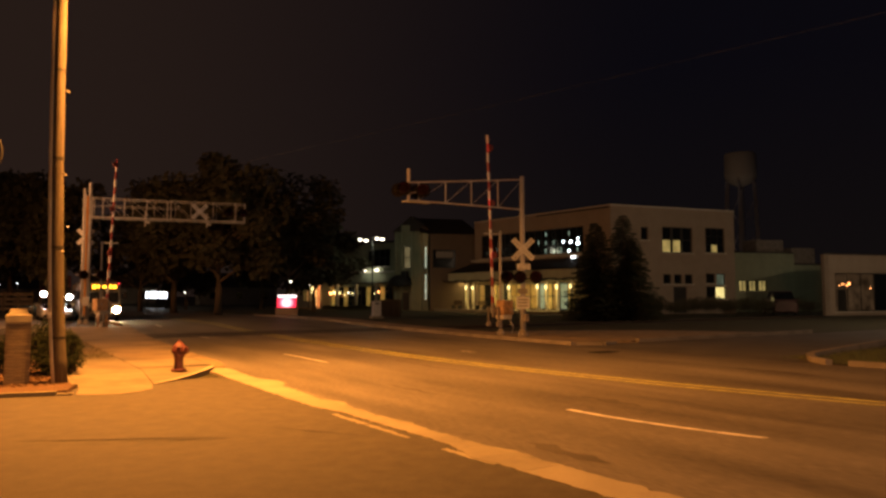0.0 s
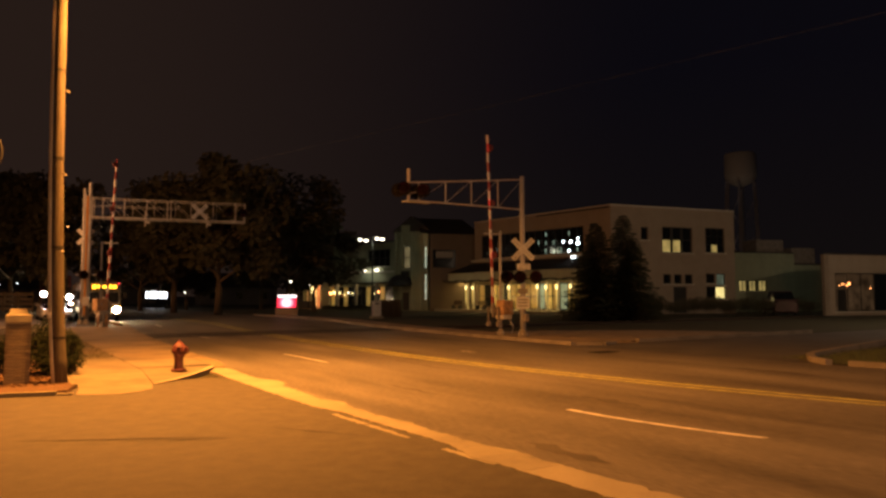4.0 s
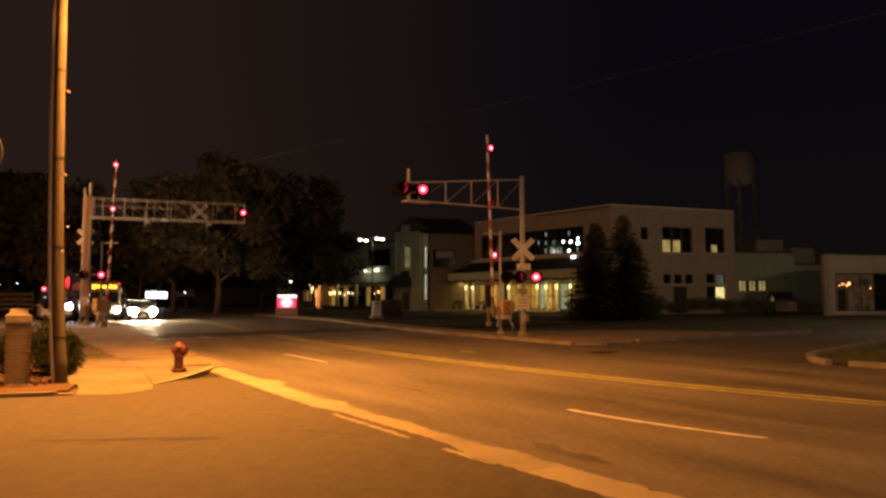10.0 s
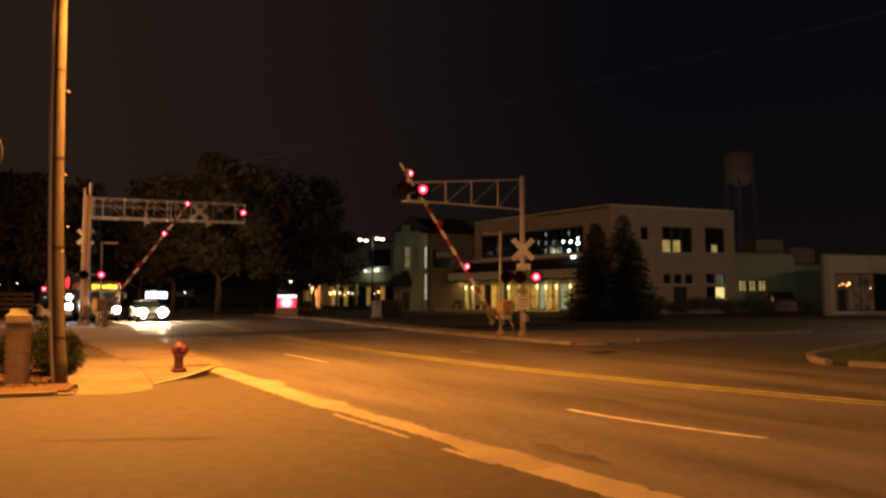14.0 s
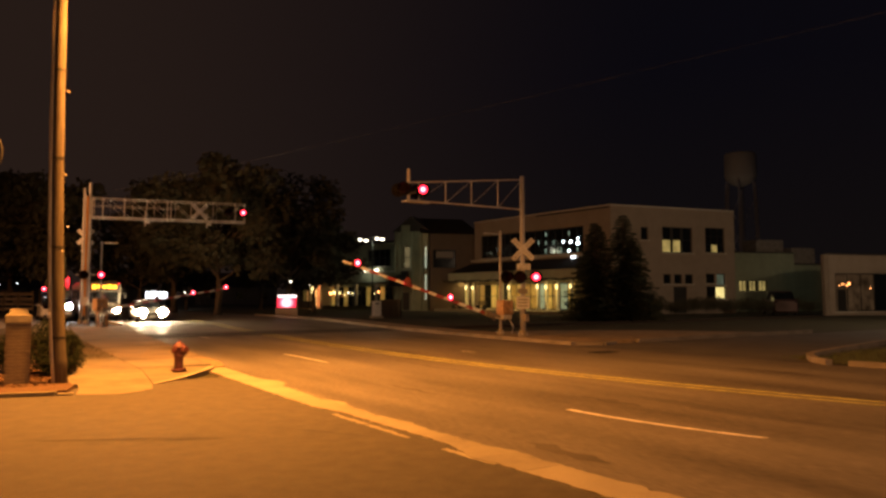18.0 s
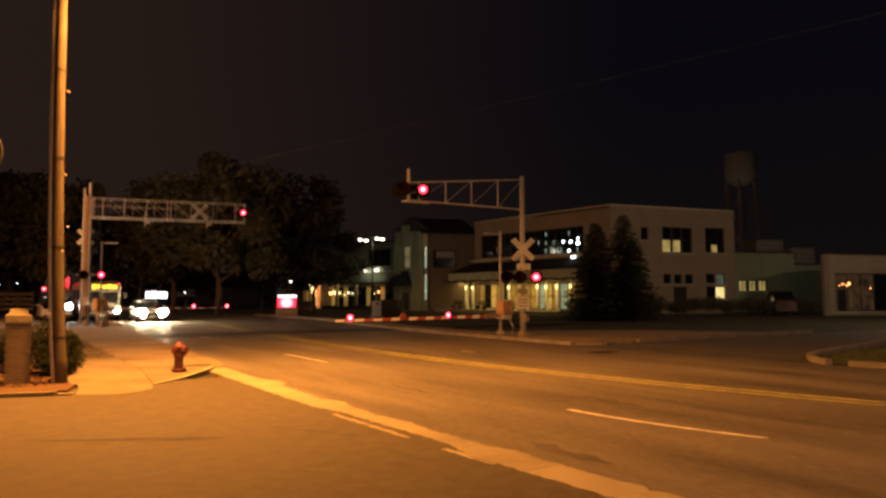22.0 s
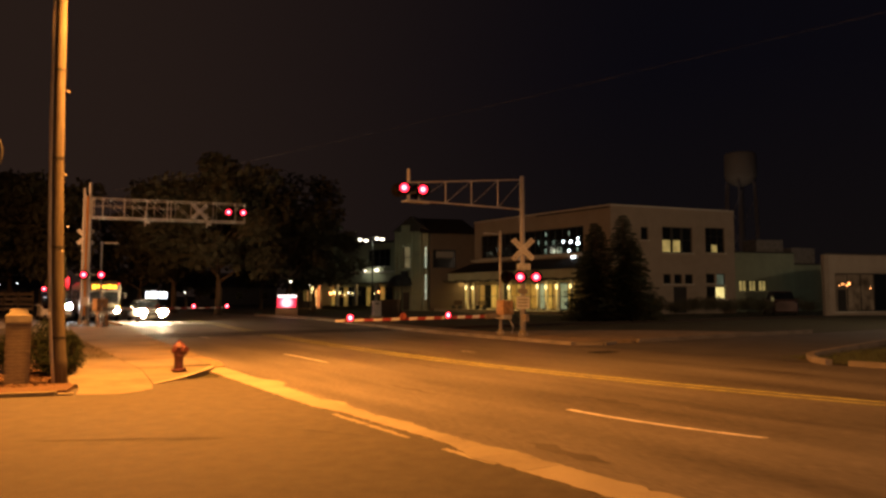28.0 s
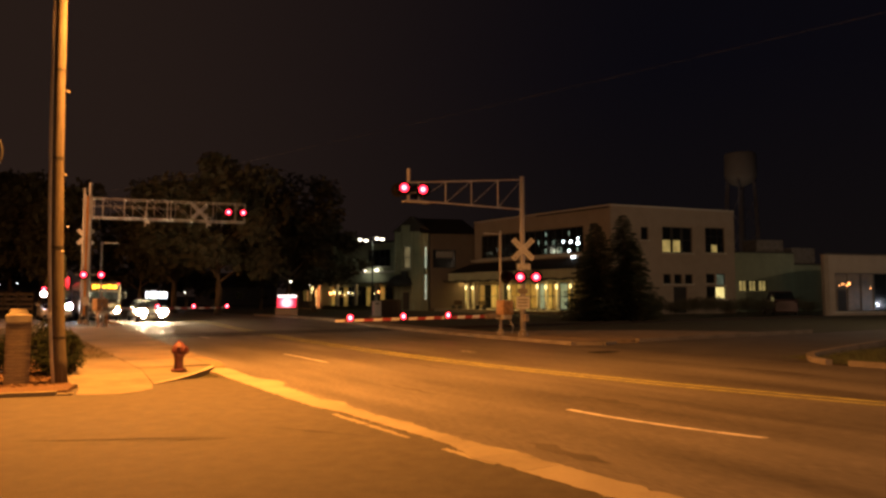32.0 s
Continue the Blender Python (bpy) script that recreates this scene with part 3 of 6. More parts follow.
for s0, n0 in ((15.1, 16.0),):
    g = thing("drain_grate", Matrix.Translation(at(s0, n0, 0.004)) @ Matrix.Rotation(math.atan2(ACROSS.y, ACROSS.x), 4, "Z"), "dark iron drain grate in the road", "drain grate")
    bm = B()
    box(bm, (0, 0, 0.004), (0.9, 0.06, 0.012)), box(bm, (0, 0.42, 0.004), (0.9, 0.06, 0.012)), box(bm, (-0.42, 0.21, 0.004), (0.06, 0.48, 0.012)), box(bm, (0.42, 0.21, 0.004), (0.06, 0.48, 0.012))
    part("frame", bm, BLACK, g)
    for i in range(7):
        part("bar", box(B(), (-0.33 + 0.11 * i, 0.21, 0.003), (0.04, 0.4, 0.01)), BLACK, g)

# ---- near corner: pole, lamp, hydrant, pillar, shrubs ----


def utility_pole():
    base = Vector((-7.37, 13.6, 0.05))
    t = thing("utility_pole", Matrix.Translation(base), "tall weathered wooden utility pole with a lamp arm", "utility pole")
    pts, rad = [], []
    for i in range(26):
        z = 11.0 * i / 25
        pts.append((-0.02 - 0.262 * (1 - math.exp(-z / 2.3)), 0.015 * math.sin(z * 0.7), z))
        rad.append(0.118 - 0.0023 * z)
    part("shaft", pipe(B(), pts, rad, 18), WOOD, t, smooth=True)
    cp = [(p[0] - r * 0.84 - 0.005, p[1] - r * 0.66, p[2]) for p, r in list(zip(pts, rad))[:24]]
    part("conduit", pipe(B(), cp, 0.042, 10), CONDUIT, t, "grey plastic conduit strapped to the pole", smooth=True)
    for k in (2, 6, 10, 14, 18, 22):
        bm = B()
        tube(bm, Vector(pts[k]) - Vector((0, 0, 0.02)), Vector(pts[k]) + Vector((0, 0, 0.02)), rad[k] + 0.006, seg=18)
        part("strap", bm, BLACK, t)
    part("tag", box(B(), (cp[3][0] - 0.0, cp[3][1] - 0.048, cp[3][2]), (0.06, 0.008, 0.12), bevel=0.002), SIGN_WHITE, t, "small white tag")
    for k, z in enumerate((2.55, 4.05, 5.7)):
        part("bolt", tube(B(), (pts[0][0] + 0.02, -0.24, z), (pts[0][0] + 0.02, -0.12, z), 0.02, seg=8), RUSTY, t)
    head = LAMP_HEAD - base
    arm = [Vector(pts[19]) + Vector((0.1, 0, 0.1)), Vector((0.3, -0.05, 8.8)), Vector((0.9, -0.25, 9.2)), head + Vector((-0.35, 0.12, 0.02))]
    part("lamp_arm", pipe(B(), arm, 0.03, 10), GALV, t, smooth=True)
    hm = Matrix.Translation(head) @ Matrix.Rotation(math.atan2(head.y, head.x), 4, "Z")
    bm = B()
    bmesh.ops.create_uvsphere(bm, u_segments=16, v_segments=10, radius=1, matrix=hm @ Matrix.Diagonal((0.42, 0.17, 0.1, 1)))
    luminaire = part("luminaire", bm, GALV, t, "cobra-head street lamp housing", smooth=True)
    bm = B()
    bmesh.ops.create_uvsphere(bm, u_segments=16, v_segments=8, radius=1, matrix=hm @ Matrix.Translation((0.08, 0, -0.07)) @ Matrix.Diagonal((0.2, 0.12, 0.08, 1)))
    part("lens", bm, LAMP_SODIUM, luminaire, "lit orange lens", smooth=True)
    # crossarm and a slack service loop that hangs beside the pole
    part("crossarm", box(B(), (pts[24][0], -0.2, 10.4), (2.4, 0.1, 0.12), bevel=0.01), WOOD, t)
    for x in (-1.0, -0.4, 0.5, 1.0):
        part("insulator", lathe(B(), [(0.03, 0), (0.055, 0.04), (0.035, 0.07), (0.05, 0.1), (0.015, 0.15)], Matrix.Translation((pts[24][0] + x, -0.2, 10.46)), 10), BLACK, t)
    return t


utility_pole()
loop = thing("service_cable", Matrix.Translation((-9.05, 14.0, 0)), "slack black service cable hanging in a loop", "cable")
lp = [Vector((-0.55 + 0.62 * math.sin(a), 0, 4.65 + 0.55 * -math.cos(a))) for a in [math.pi * i / 14 for i in range(15)]]
part("loop", pipe(B(), [Vector((-0.9, 0, 4.1))] + lp + [Vector((-0.9, 0.1, 5.4)), Vector((-2.5, 1.5, 8.0)), Vector((-1.0, 0.2, 10.45)), Vector((1.41, -0.4, 10.5))], 0.022, 6), CABLE, loop, smooth=True)
for name, p0, p1, sag in (("overhead_cable", (30.0, 1.5, 9.6), (-60, 80, 10.0), 0.9),):
    c = thing(name, Matrix.Translation(p0), "thin overhead cable crossing the night sky", "cable")
    d = Vector(p1) - Vector(p0)
    part("strand", pipe(B(), [d * (i / 16) - Vector((0, 0, sag * 4 * (i / 16) * (1 - i / 16))) for i in range(17)], 0.0045, 5), WIRE, c)


HYD = (16.2, 3.66)


def hydrant():
    t = thing("fire_hydrant", Matrix.Translation(at(HYD[0], HYD[1], 0.09)) @ Matrix.Rotation(radians(48), 4, "Z") @ Matrix.Scale(0.95, 4), "worn red cast-iron fire hydrant on the concrete corner", "fire hydrant")
    part("base_flange", lathe(B(), [(0.165, 0), (0.17, 0.012), (0.165, 0.035), (0.12, 0.045)]), HYDRANT_RED, t, smooth=False)
    part("barrel", lathe(B(), [(0.105, 0.03), (0.108, 0.1), (0.10, 0.2), (0.103, 0.32), (0.125, 0.335), (0.13, 0.36), (0.12, 0.375), (0.122, 0.5), (0.118, 0.53)]), HYDRANT_RED, t, smooth=True)
    part("bonnet", lathe(B(), [(0.145, 0.53), (0.15, 0.545), (0.145, 0.56), (0.125, 0.575), (0.11, 0.61), (0.075, 0.645), (0.04, 0.66), (0.032, 0.665)]), HYDRANT_RED, t, smooth=True)
    part("operating_nut", lathe(B(), [(0.028, 0.66), (0.03, 0.675), (0.024, 0.71), (0.02, 0.715)], seg=5), HYDRANT_RED, t)
    for ang, r, ln, z in ((-70, 0.075, 0.13, 0.475), (20, 0.05, 0.11, 0.47), (200, 0.05, 0.09, 0.47)):
        m = Matrix.Rotation(radians(ang), 4, "Z") @ Matrix.Translation((0.09, 0, z)) @ Matrix.Rotation(radians(90), 4, "Y")
        noz = part("nozzle", lathe(B(), [(r, 0), (r, ln * 0.45), (r + 0.015, ln * 0.5), (r + 0.015, ln * 0.95), (r * 0.8, ln)], m, 14), HYDRANT_RED, t, smooth=False)
        part("cap_nut", lathe(B(), [(0.022, ln), (0.022, ln + 0.03), (0.016, ln + 0.034)], m, 5), HYDRANT_RED, noz)
    for i in range(8):
        a = 2 * math.pi * i / 8
        for r, z in ((0.145, 0.035), (0.135, 0.56)):
            part("bolt", lathe(B(), [(0.013, 0), (0.013, 0.018), (0.009, 0.02)], Matrix.Translation((r * math.cos(a), r * math.sin(a), z)), 6), HYDRANT_RED, t)
    m = Matrix.Rotation(radians(-70), 4, "Z")
    part("chain", pipe(B(), [m @ Vector((0.18 - 0.01 * i, 0.06 * math.sin(i * 0.8) * 0.3, 0.40 - 0.02 * math.sin(math.pi * i / 7) * 4)) for i in range(8)], 0.006, 5), HYDRANT_RED, t)


hydrant()


def brick_pillar():
    t = thing("brick_pillar", Matrix.Translation((-8.22, 13.54, 0.05)) @ Matrix.Rotation(radians(31), 4, "Z") @ Matrix.Diagonal((0.706, 0.706, 0.955, 1)), "square brown brick pillar with a pale stone cap", "pillar")
    part("core", box(B(), (0, 0, 0.61), (0.565, 0.565, 1.22)), MORTAR, t)
    bm = B()
    box(bm, (0, 0, 0), (0.197, 0.09, 0.057), bevel=0.005)
    brick = mesh_of(bm, BRICK)
    for row in range(18):
        z = 0.035 + row * 0.0675
        for side in range(4):
            for k in range(3):
                x = -0.2 + 0.2025 * k + (0.05 if row % 2 else -0.05) * (1 if side % 2 else -1) * 0
                off = (0.05 if (row + side) % 2 else -0.05)
                x = max(-0.205, min(0.205, x + off * 0.3))
                part("brick", brick, None, t, at=Matrix.Rotation(math.pi / 2 * side, 4, "Z") @ Matrix.Translation((x, -0.252 + random.uniform(-0.002, 0.003), z)))
    cap = part("cap", box(B(), (0, 0, 1.31), (0.63, 0.63, 0.17), bevel=0.02), CAPSTONE, t, "pale stone cap")
    bm = B()
    for v in bmesh.ops.create_cube(bm, size=1, matrix=Matrix.Translation((0, 0, 1.45)) @ Matrix.Diagonal((0.48, 0.48, 0.11, 1)))["verts"]:
        if v.co.z > 1.45:
            v.co.x *= 0.82
            v.co.y *= 0.82
    part("cap_crown", bm, CAPSTONE, cap)
    return t


brick_pillar()
g = thing("iron_fence", Matrix.Translation((-8.95, 14.0, 0.05)) @ Matrix.Rotation(radians(188), 4, "Z"), "low dark iron fence panel beside the pillar", "fence")
for z in (0.2, 1.0):
    part("fence_rail", box(B(), (1.3, 0, z), (2.6, 0.03, 0.04), bevel=0.004), BLACK, g)
for i in range(18):
    part("fence_bar", box(B(), (0.1 + 0.145 * i, 0, 0.58), (0.018, 0.018, 1.16)), BLACK, g)


def leaf_cloud(bm, centre, radii, count, size, rng, mat_index=0, shell=0.55):
    """Many small bent leaves scattered through an uneven clump."""
    for _ in range(count):
        while True:
            p = Vector((rng.uniform(-1, 1), rng.uniform(-1, 1), rng.uniform(-1, 1)))
            if shell * 0.6 < p.length < 1:
                break
        q = Vector((p.x * radii[0], p.y * radii[1], p.z * radii[2])) + Vector(centre)
        s = size * rng.uniform(0.6, 1.3)
        d = Vector((rng.uniform(-1, 1), rng.uniform(-1, 1), rng.uniform(-0.9, 0.5))).normalized()
        side = d.orthogonal().normalized() * s * 0.36
        mid = q + d * s * 0.5 + Vector((0, 0, s * 0.08))
        vs = [bm.verts.new(x) for x in (q, mid + side, q + d * s, mid - side)]
        bm.faces.new(vs)


def shrub_mesh(seed, w, h, count, leaf=0.045):
    rng = random.Random(seed)
    bm = B()
    for k in range(7):
        a = rng.uniform(0, 6.28)
        c = (0.45 * w * rng.random() * math.cos(a), 0.45 * w * rng.random() * math.sin(a), h * rng.uniform(0.3, 0.7))
        leaf_cloud(bm, c, (w * 0.32, w * 0.32, h * 0.32), count // 7, leaf, rng)
    return bm


def shrub(pos, seed, w, h, label, count=6500):
    t = thing("shrub", Matrix.Translation(pos), label, "shrub", "shrubs in the bed")
    bm = B()
    rng = random.Random(seed + 50)
    for _ in range(9):
        a = rng.uniform(0, 6.28)
        pipe(bm, [(0, 0, 0), (0.15 * w * math.cos(a), 0.15 * w * math.sin(a), h * 0.35), (0.4 * w * math.cos(a), 0.4 * w * math.sin(a), h * 0.75)], [0.012, 0.009, 0.004], 5)
    part("stems", bm, BARK, t)
    part("foliage", shrub_mesh(seed, w, h, count), SHRUB_LEAF, t)
    return t


shrub((-8.08, 15.05, 0.06), 3, 0.7, 0.9, "dense dark green shrub beside the wooden pole")
shrub((-8.5, 15.0, 0.06), 4, 0.95, 1.15, "brownish shrub in the mulch bed behind the pillar")
shrub((-7.85, 14.8, 0.06), 5, 0.4, 0.5, "small dark green shrub at the edge of the bed", 1300)
shrub((-9.6, 15.6, 0.06), 6, 1.1, 1.0, "dark shrub behind the iron fence")


def scatter_stuff(name, label, mt, count, s_rng, n_rng, z, seed, chip):
    """Loose chips or blades over a stretch of ground, as one object."""
    rng = random.Random(seed)
    bm = B()
    for _ in range(count):
        p = at(rng.uniform(*s_rng), rng.uniform(*n_rng), z)
        a = rng.uniform(0, 6.283)
        d = Vector((math.cos(a), math.sin(a), 0))
        e = Vector((-d.y, d.x, 0))
        if chip:
            ln, wd = rng.uniform(0.02, 0.06), rng.uniform(0.008, 0.02)
            up = Vector((0, 0, rng.uniform(0.006, 0.03)))
            bm.faces.new([bm.verts.new(q) for q in (p, p + d * ln + up * 0.4, p + d * ln + e * wd + up, p + e * wd + up * 0.7)])
        else:
            h = rng.uniform(0.05, 0.16)
            bm.faces.new([bm.verts.new(q) for q in (p - e * 0.006, p + e * 0.006, p + d * h * rng.uniform(0.1, 0.6) + Vector((0, 0, h)))])
    tagged(part(name, bm, mt), label, "ground cover", kind="stuff")


scatter_stuff("mulch_chips", "loose brown bark chips in the planting bed", MULCH, 5000, (15.05, 18.0), (-4, 1.28), 0.062, 71, True)
scatter_stuff("dry_grass", "thin dry grass on the gravel verge", DRY_BLADE, 16000, (20.3, 40), (-6, 3.0), 0.085, 72, False)
scatter_stuff("lawn_grass", "pale green lawn grass at the side street corner", LAWN, 30000, (3, 11.3), (18.6, 34), -0.03, 73, False)

# ---- level crossing signals and gates ----
BULBS = []   # (lens, place in its housing, beat)


def lens_mesh(r, lit, dark=None):
    """A domed lens with a lit face to -Y and a dark back."""
    bm = B()
    seg = 20
    for sgn, idx in ((-1, 0), (1, 1)):
        rings = [[bm.verts.new((rr * math.cos(2 * math.pi * k / seg), sgn * yy, rr * math.sin(2 * math.pi * k / seg))) for k in range(seg)] for rr, yy in ((r, 0.006), (r * 0.8, 0.022), (r * 0.42, 0.034))]
        for r0, r1 in zip(rings, rings[1:]):
            for k in range(seg):
                f = bm.faces.new((r0[k], r0[(k + 1) % seg], r1[(k + 1) % seg], r1[k]))
                f.material_index = idx
        bm.faces.new(rings[-1]).material_index = idx
    bm.faces.new([bm.verts.new((r * 1.02 * math.cos(2 * math.pi * k / seg), 0.0, r * 1.02 * math.sin(2 * math.pi * k / seg))) for k in range(seg)]).material_index = 1
    me = mesh_of(bm, [lit, dark or LENS_DARK], True)
    return me


LENS = lens_mesh(0.16, LENS_LIT)
# Gate lens drawn oversize, so its lit face fills out the lamp's glare.
TIP_LENS = lens_mesh(0.135, TIP_LIT, RED_BODY)
bm = lathe(B(), [(0.17, -0.01), (0.173, -0.192), (0.18, -0.192), (0.18, 0.0), (0.255, 0.0), (0.26, 0.012), (0.255, 0.02), (0.17, 0.022), (0.12, 0.10), (0.05, 0.14)], Matrix.Rotation(radians(-90), 4, "X"), 24)
HOUSING = mesh_of(bm, SIGNAL_BLACK)
bm = B()
seg, rings = 24, []
for y, r in ((0.0, 0.21), (-0.3, 0.21)):
    rings.append([bm.verts.new((r * math.cos(2 * math.pi * k / seg), y, r * math.sin(2 * math.pi * k / seg))) for k in range(seg)])
for k in range(seg):
    if not 13 <= k <= 22:
        bm.faces.new((rings[0][k], rings[0][(k + 1) % seg], rings[1][(k + 1) % seg], rings[1][k]))
bmesh.ops.solidify(bm, geom=bm.faces[:], thickness=0.006)
HOOD = mesh_of(bm, SIGNAL_BLACK)


def lamp_head(parent, m, beat, back=False):
    """A black background disc and hood; the lamp unit inside swivels between its lit and its dark face."""
    hs = part("lamp_housing", HOUSING, None, parent, "round black lamp housing", at=m)
    part("hood", HOOD, None, hs)
    ln = part("lamp_lens", LENS, None, hs, "round red signal lens", at=pose(0, -0.18, 0, 0, 0, 180))
    if beat is not None:
        BULBS.append((ln, (0, -0.18, 0), beat, 0))
    return hs


def crossbuck(parent, m, face=SIGN_DULL):
    for sgn in (-1, 1):
        bm = B()
        box(bm, (0, -0.012 * (1.5 + sgn), 0), (1.14, 0.012, 0.21), bevel=0.004, m=m @ Matrix.Rotation(radians(45 * sgn), 4, "Y"))
        bl = part("crossbuck_blade", bm, face, parent, "white crossbuck blade")
        for k in (-1, 1):
            bm = B()
            for j in range(4):
                box(bm, (k * (0.2 + 0.085 * j), -0.012 * (1.5 + sgn) - 0.008, 0), (0.03, 0.004, 0.08), m=m @ Matrix.Rotation(radians(45 * sgn), 4, "Y"))
            part("lettering_bar", bm, SIGN_MARK, bl)


def sign_plate(parent, m, w, h, bars=2, label="small white sign plate"):
    p = part("sign_plate", box(B(), (0, 0, 0), (w, 0.012, h), bevel=0.004, m=m), SIGN_DULL if w > 0.5 else SIGN_GREY, parent, label)
    for j in range(bars):
        part("lettering_bar", box(B(), (0, -0.009, h * (0.25 - 0.5 * j / max(1, bars - 1)) if bars > 1 else 0), (w * 0.7, 0.004, h * 0.1), m=m), SIGN_GREY, p)


def footing(parent, x, y, r, h):
    part("footing", lathe(B(), [(r * 1.25, 0), (r * 1.25, 0.06), (r, 0.08), (r * 0.8, h)], Matrix.Translation((x, y, 0)), 12), FAR_KERB, parent)
    for k in range(4):
        a = math.pi / 4 + k * math.pi / 2
        part("anchor_bolt", tube(B(), (x + r * 1.05 * math.cos(a), y + r * 1.05 * math.sin(a), 0.05), (x + r * 1.05 * math.cos(a), y + r * 1.05 * math.sin(a), 0.14), 0.02, seg=6), GALV, parent)


def heading(v):
    return math.atan2(v[1], v[0])


def cantilever_right():
    base = Vector((3.23, 28.2, 0.1))
    rz = heading(-ACROSS)
    t = thing("cantilever_signal", Matrix.Translation(base) @ Matrix.Rotation(rz, 4, "Z"), "galvanised cantilever crossing signal with a tapering open truss", "crossing signal", "crossing signals")
    footing(t, 0, 0, 0.17, 0.26)
    part("mast", tube(B(), (0, 0, 0.1), (0, 0, 6.5), 0.115, 0.09, 14), GALV, t, smooth=True)
    zt = lambda x: 6.37 - 0.57 * x / 5.13
    part("chord", tube(B(), (0, 0, zt(0)), (5.4, 0, zt(5.4)), 0.027), GALV, t)
    part("chord", tube(B(), (0, 0, 5.14), (5.4, 0, 5.12), 0.027), GALV, t)
    xs = (1.25, 2.55, 3.75, 4.95)
    for x in xs:
        part("vertical", tube(B(), (x, 0, 5.14), (x, 0, zt(x)), 0.021, seg=8), GALV, t)
    for a, c in zip((0.0,) + xs[:-1], xs):
        part("diagonal", tube(B(), (a, 0, zt(a)), (c, 0, 5.14), 0.009, seg=6), GALV, t)
    part("end_post", tube(B(), (5.38, 0, 5.05), (5.38, 0, 6.28), 0.06, seg=10), ALU, t, "short pale end post")
    part("walk_grating", box(B(), (5.0, -0.02, 5.08), (1.1, 0.4, 0.04)), GALV, t)
    face = Matrix.Rotation(-rz + radians(-3), 4, "Z")
    for x, beat in ((5.66, "A"), (4.87, "B")):
        lamp_head(t, Matrix.Translation((x, 0.22, 5.5)) @ face, beat)
        part("bracket", tube(B(), (x, 0.1, 5.5), (5.2, 0, 5.4), 0.025, seg=8), GALV, t)
        lamp_head(t, Matrix.Translation((x, -0.25, 5.5)) @ face @ Matrix.Rotation(math.pi, 4, "Z"), None)
    side = Matrix.Rotation(-rz - radians(6), 4, "Z")
    crossbuck(t, Matrix.Translation(side @ Vector((0.02, -0.17, 3.5))) @ side)
    sign_plate(t, Matrix.Translation(side @ Vector((0.04, -0.16, 2.8))) @ side, 0.55, 0.25)
    part("crossarm", tube(B(), side @ Vector((-0.8, -0.14, 2.38)), side @ Vector((0.7, -0.14, 2.38)), 0.03, seg=8), GALV, t)
    for x, beat in ((-0.1, "A"), (0.53, "B"), (-0.67, None)):
        lamp_head(t, Matrix.Translation(side @ Vector((x, -0.2, 2.38))) @ side @ Matrix.Rotation(radians(0 if beat else 35), 4, "Z"), beat)
    sign_plate(t, Matrix.Translation(side @ Vector((0, -0.14, 1.82))) @ side, 0.42, 0.22, label="faded red and white sign plate")
    sign_plate(t, Matrix.Translation(side @ Vector((0, -0.14, 1.35))) @ side, 0.52, 0.5, 3, label="weathered grey notice plate with dark lettering")
    part("junction_box", box(B(), (0.0, 0.2, 0.75), (0.2, 0.16, 0.3), bevel=0.02), RUSTY, t)


PIVOT = {1: (0.25, -0.17), -1: (0.05, -0.2)}


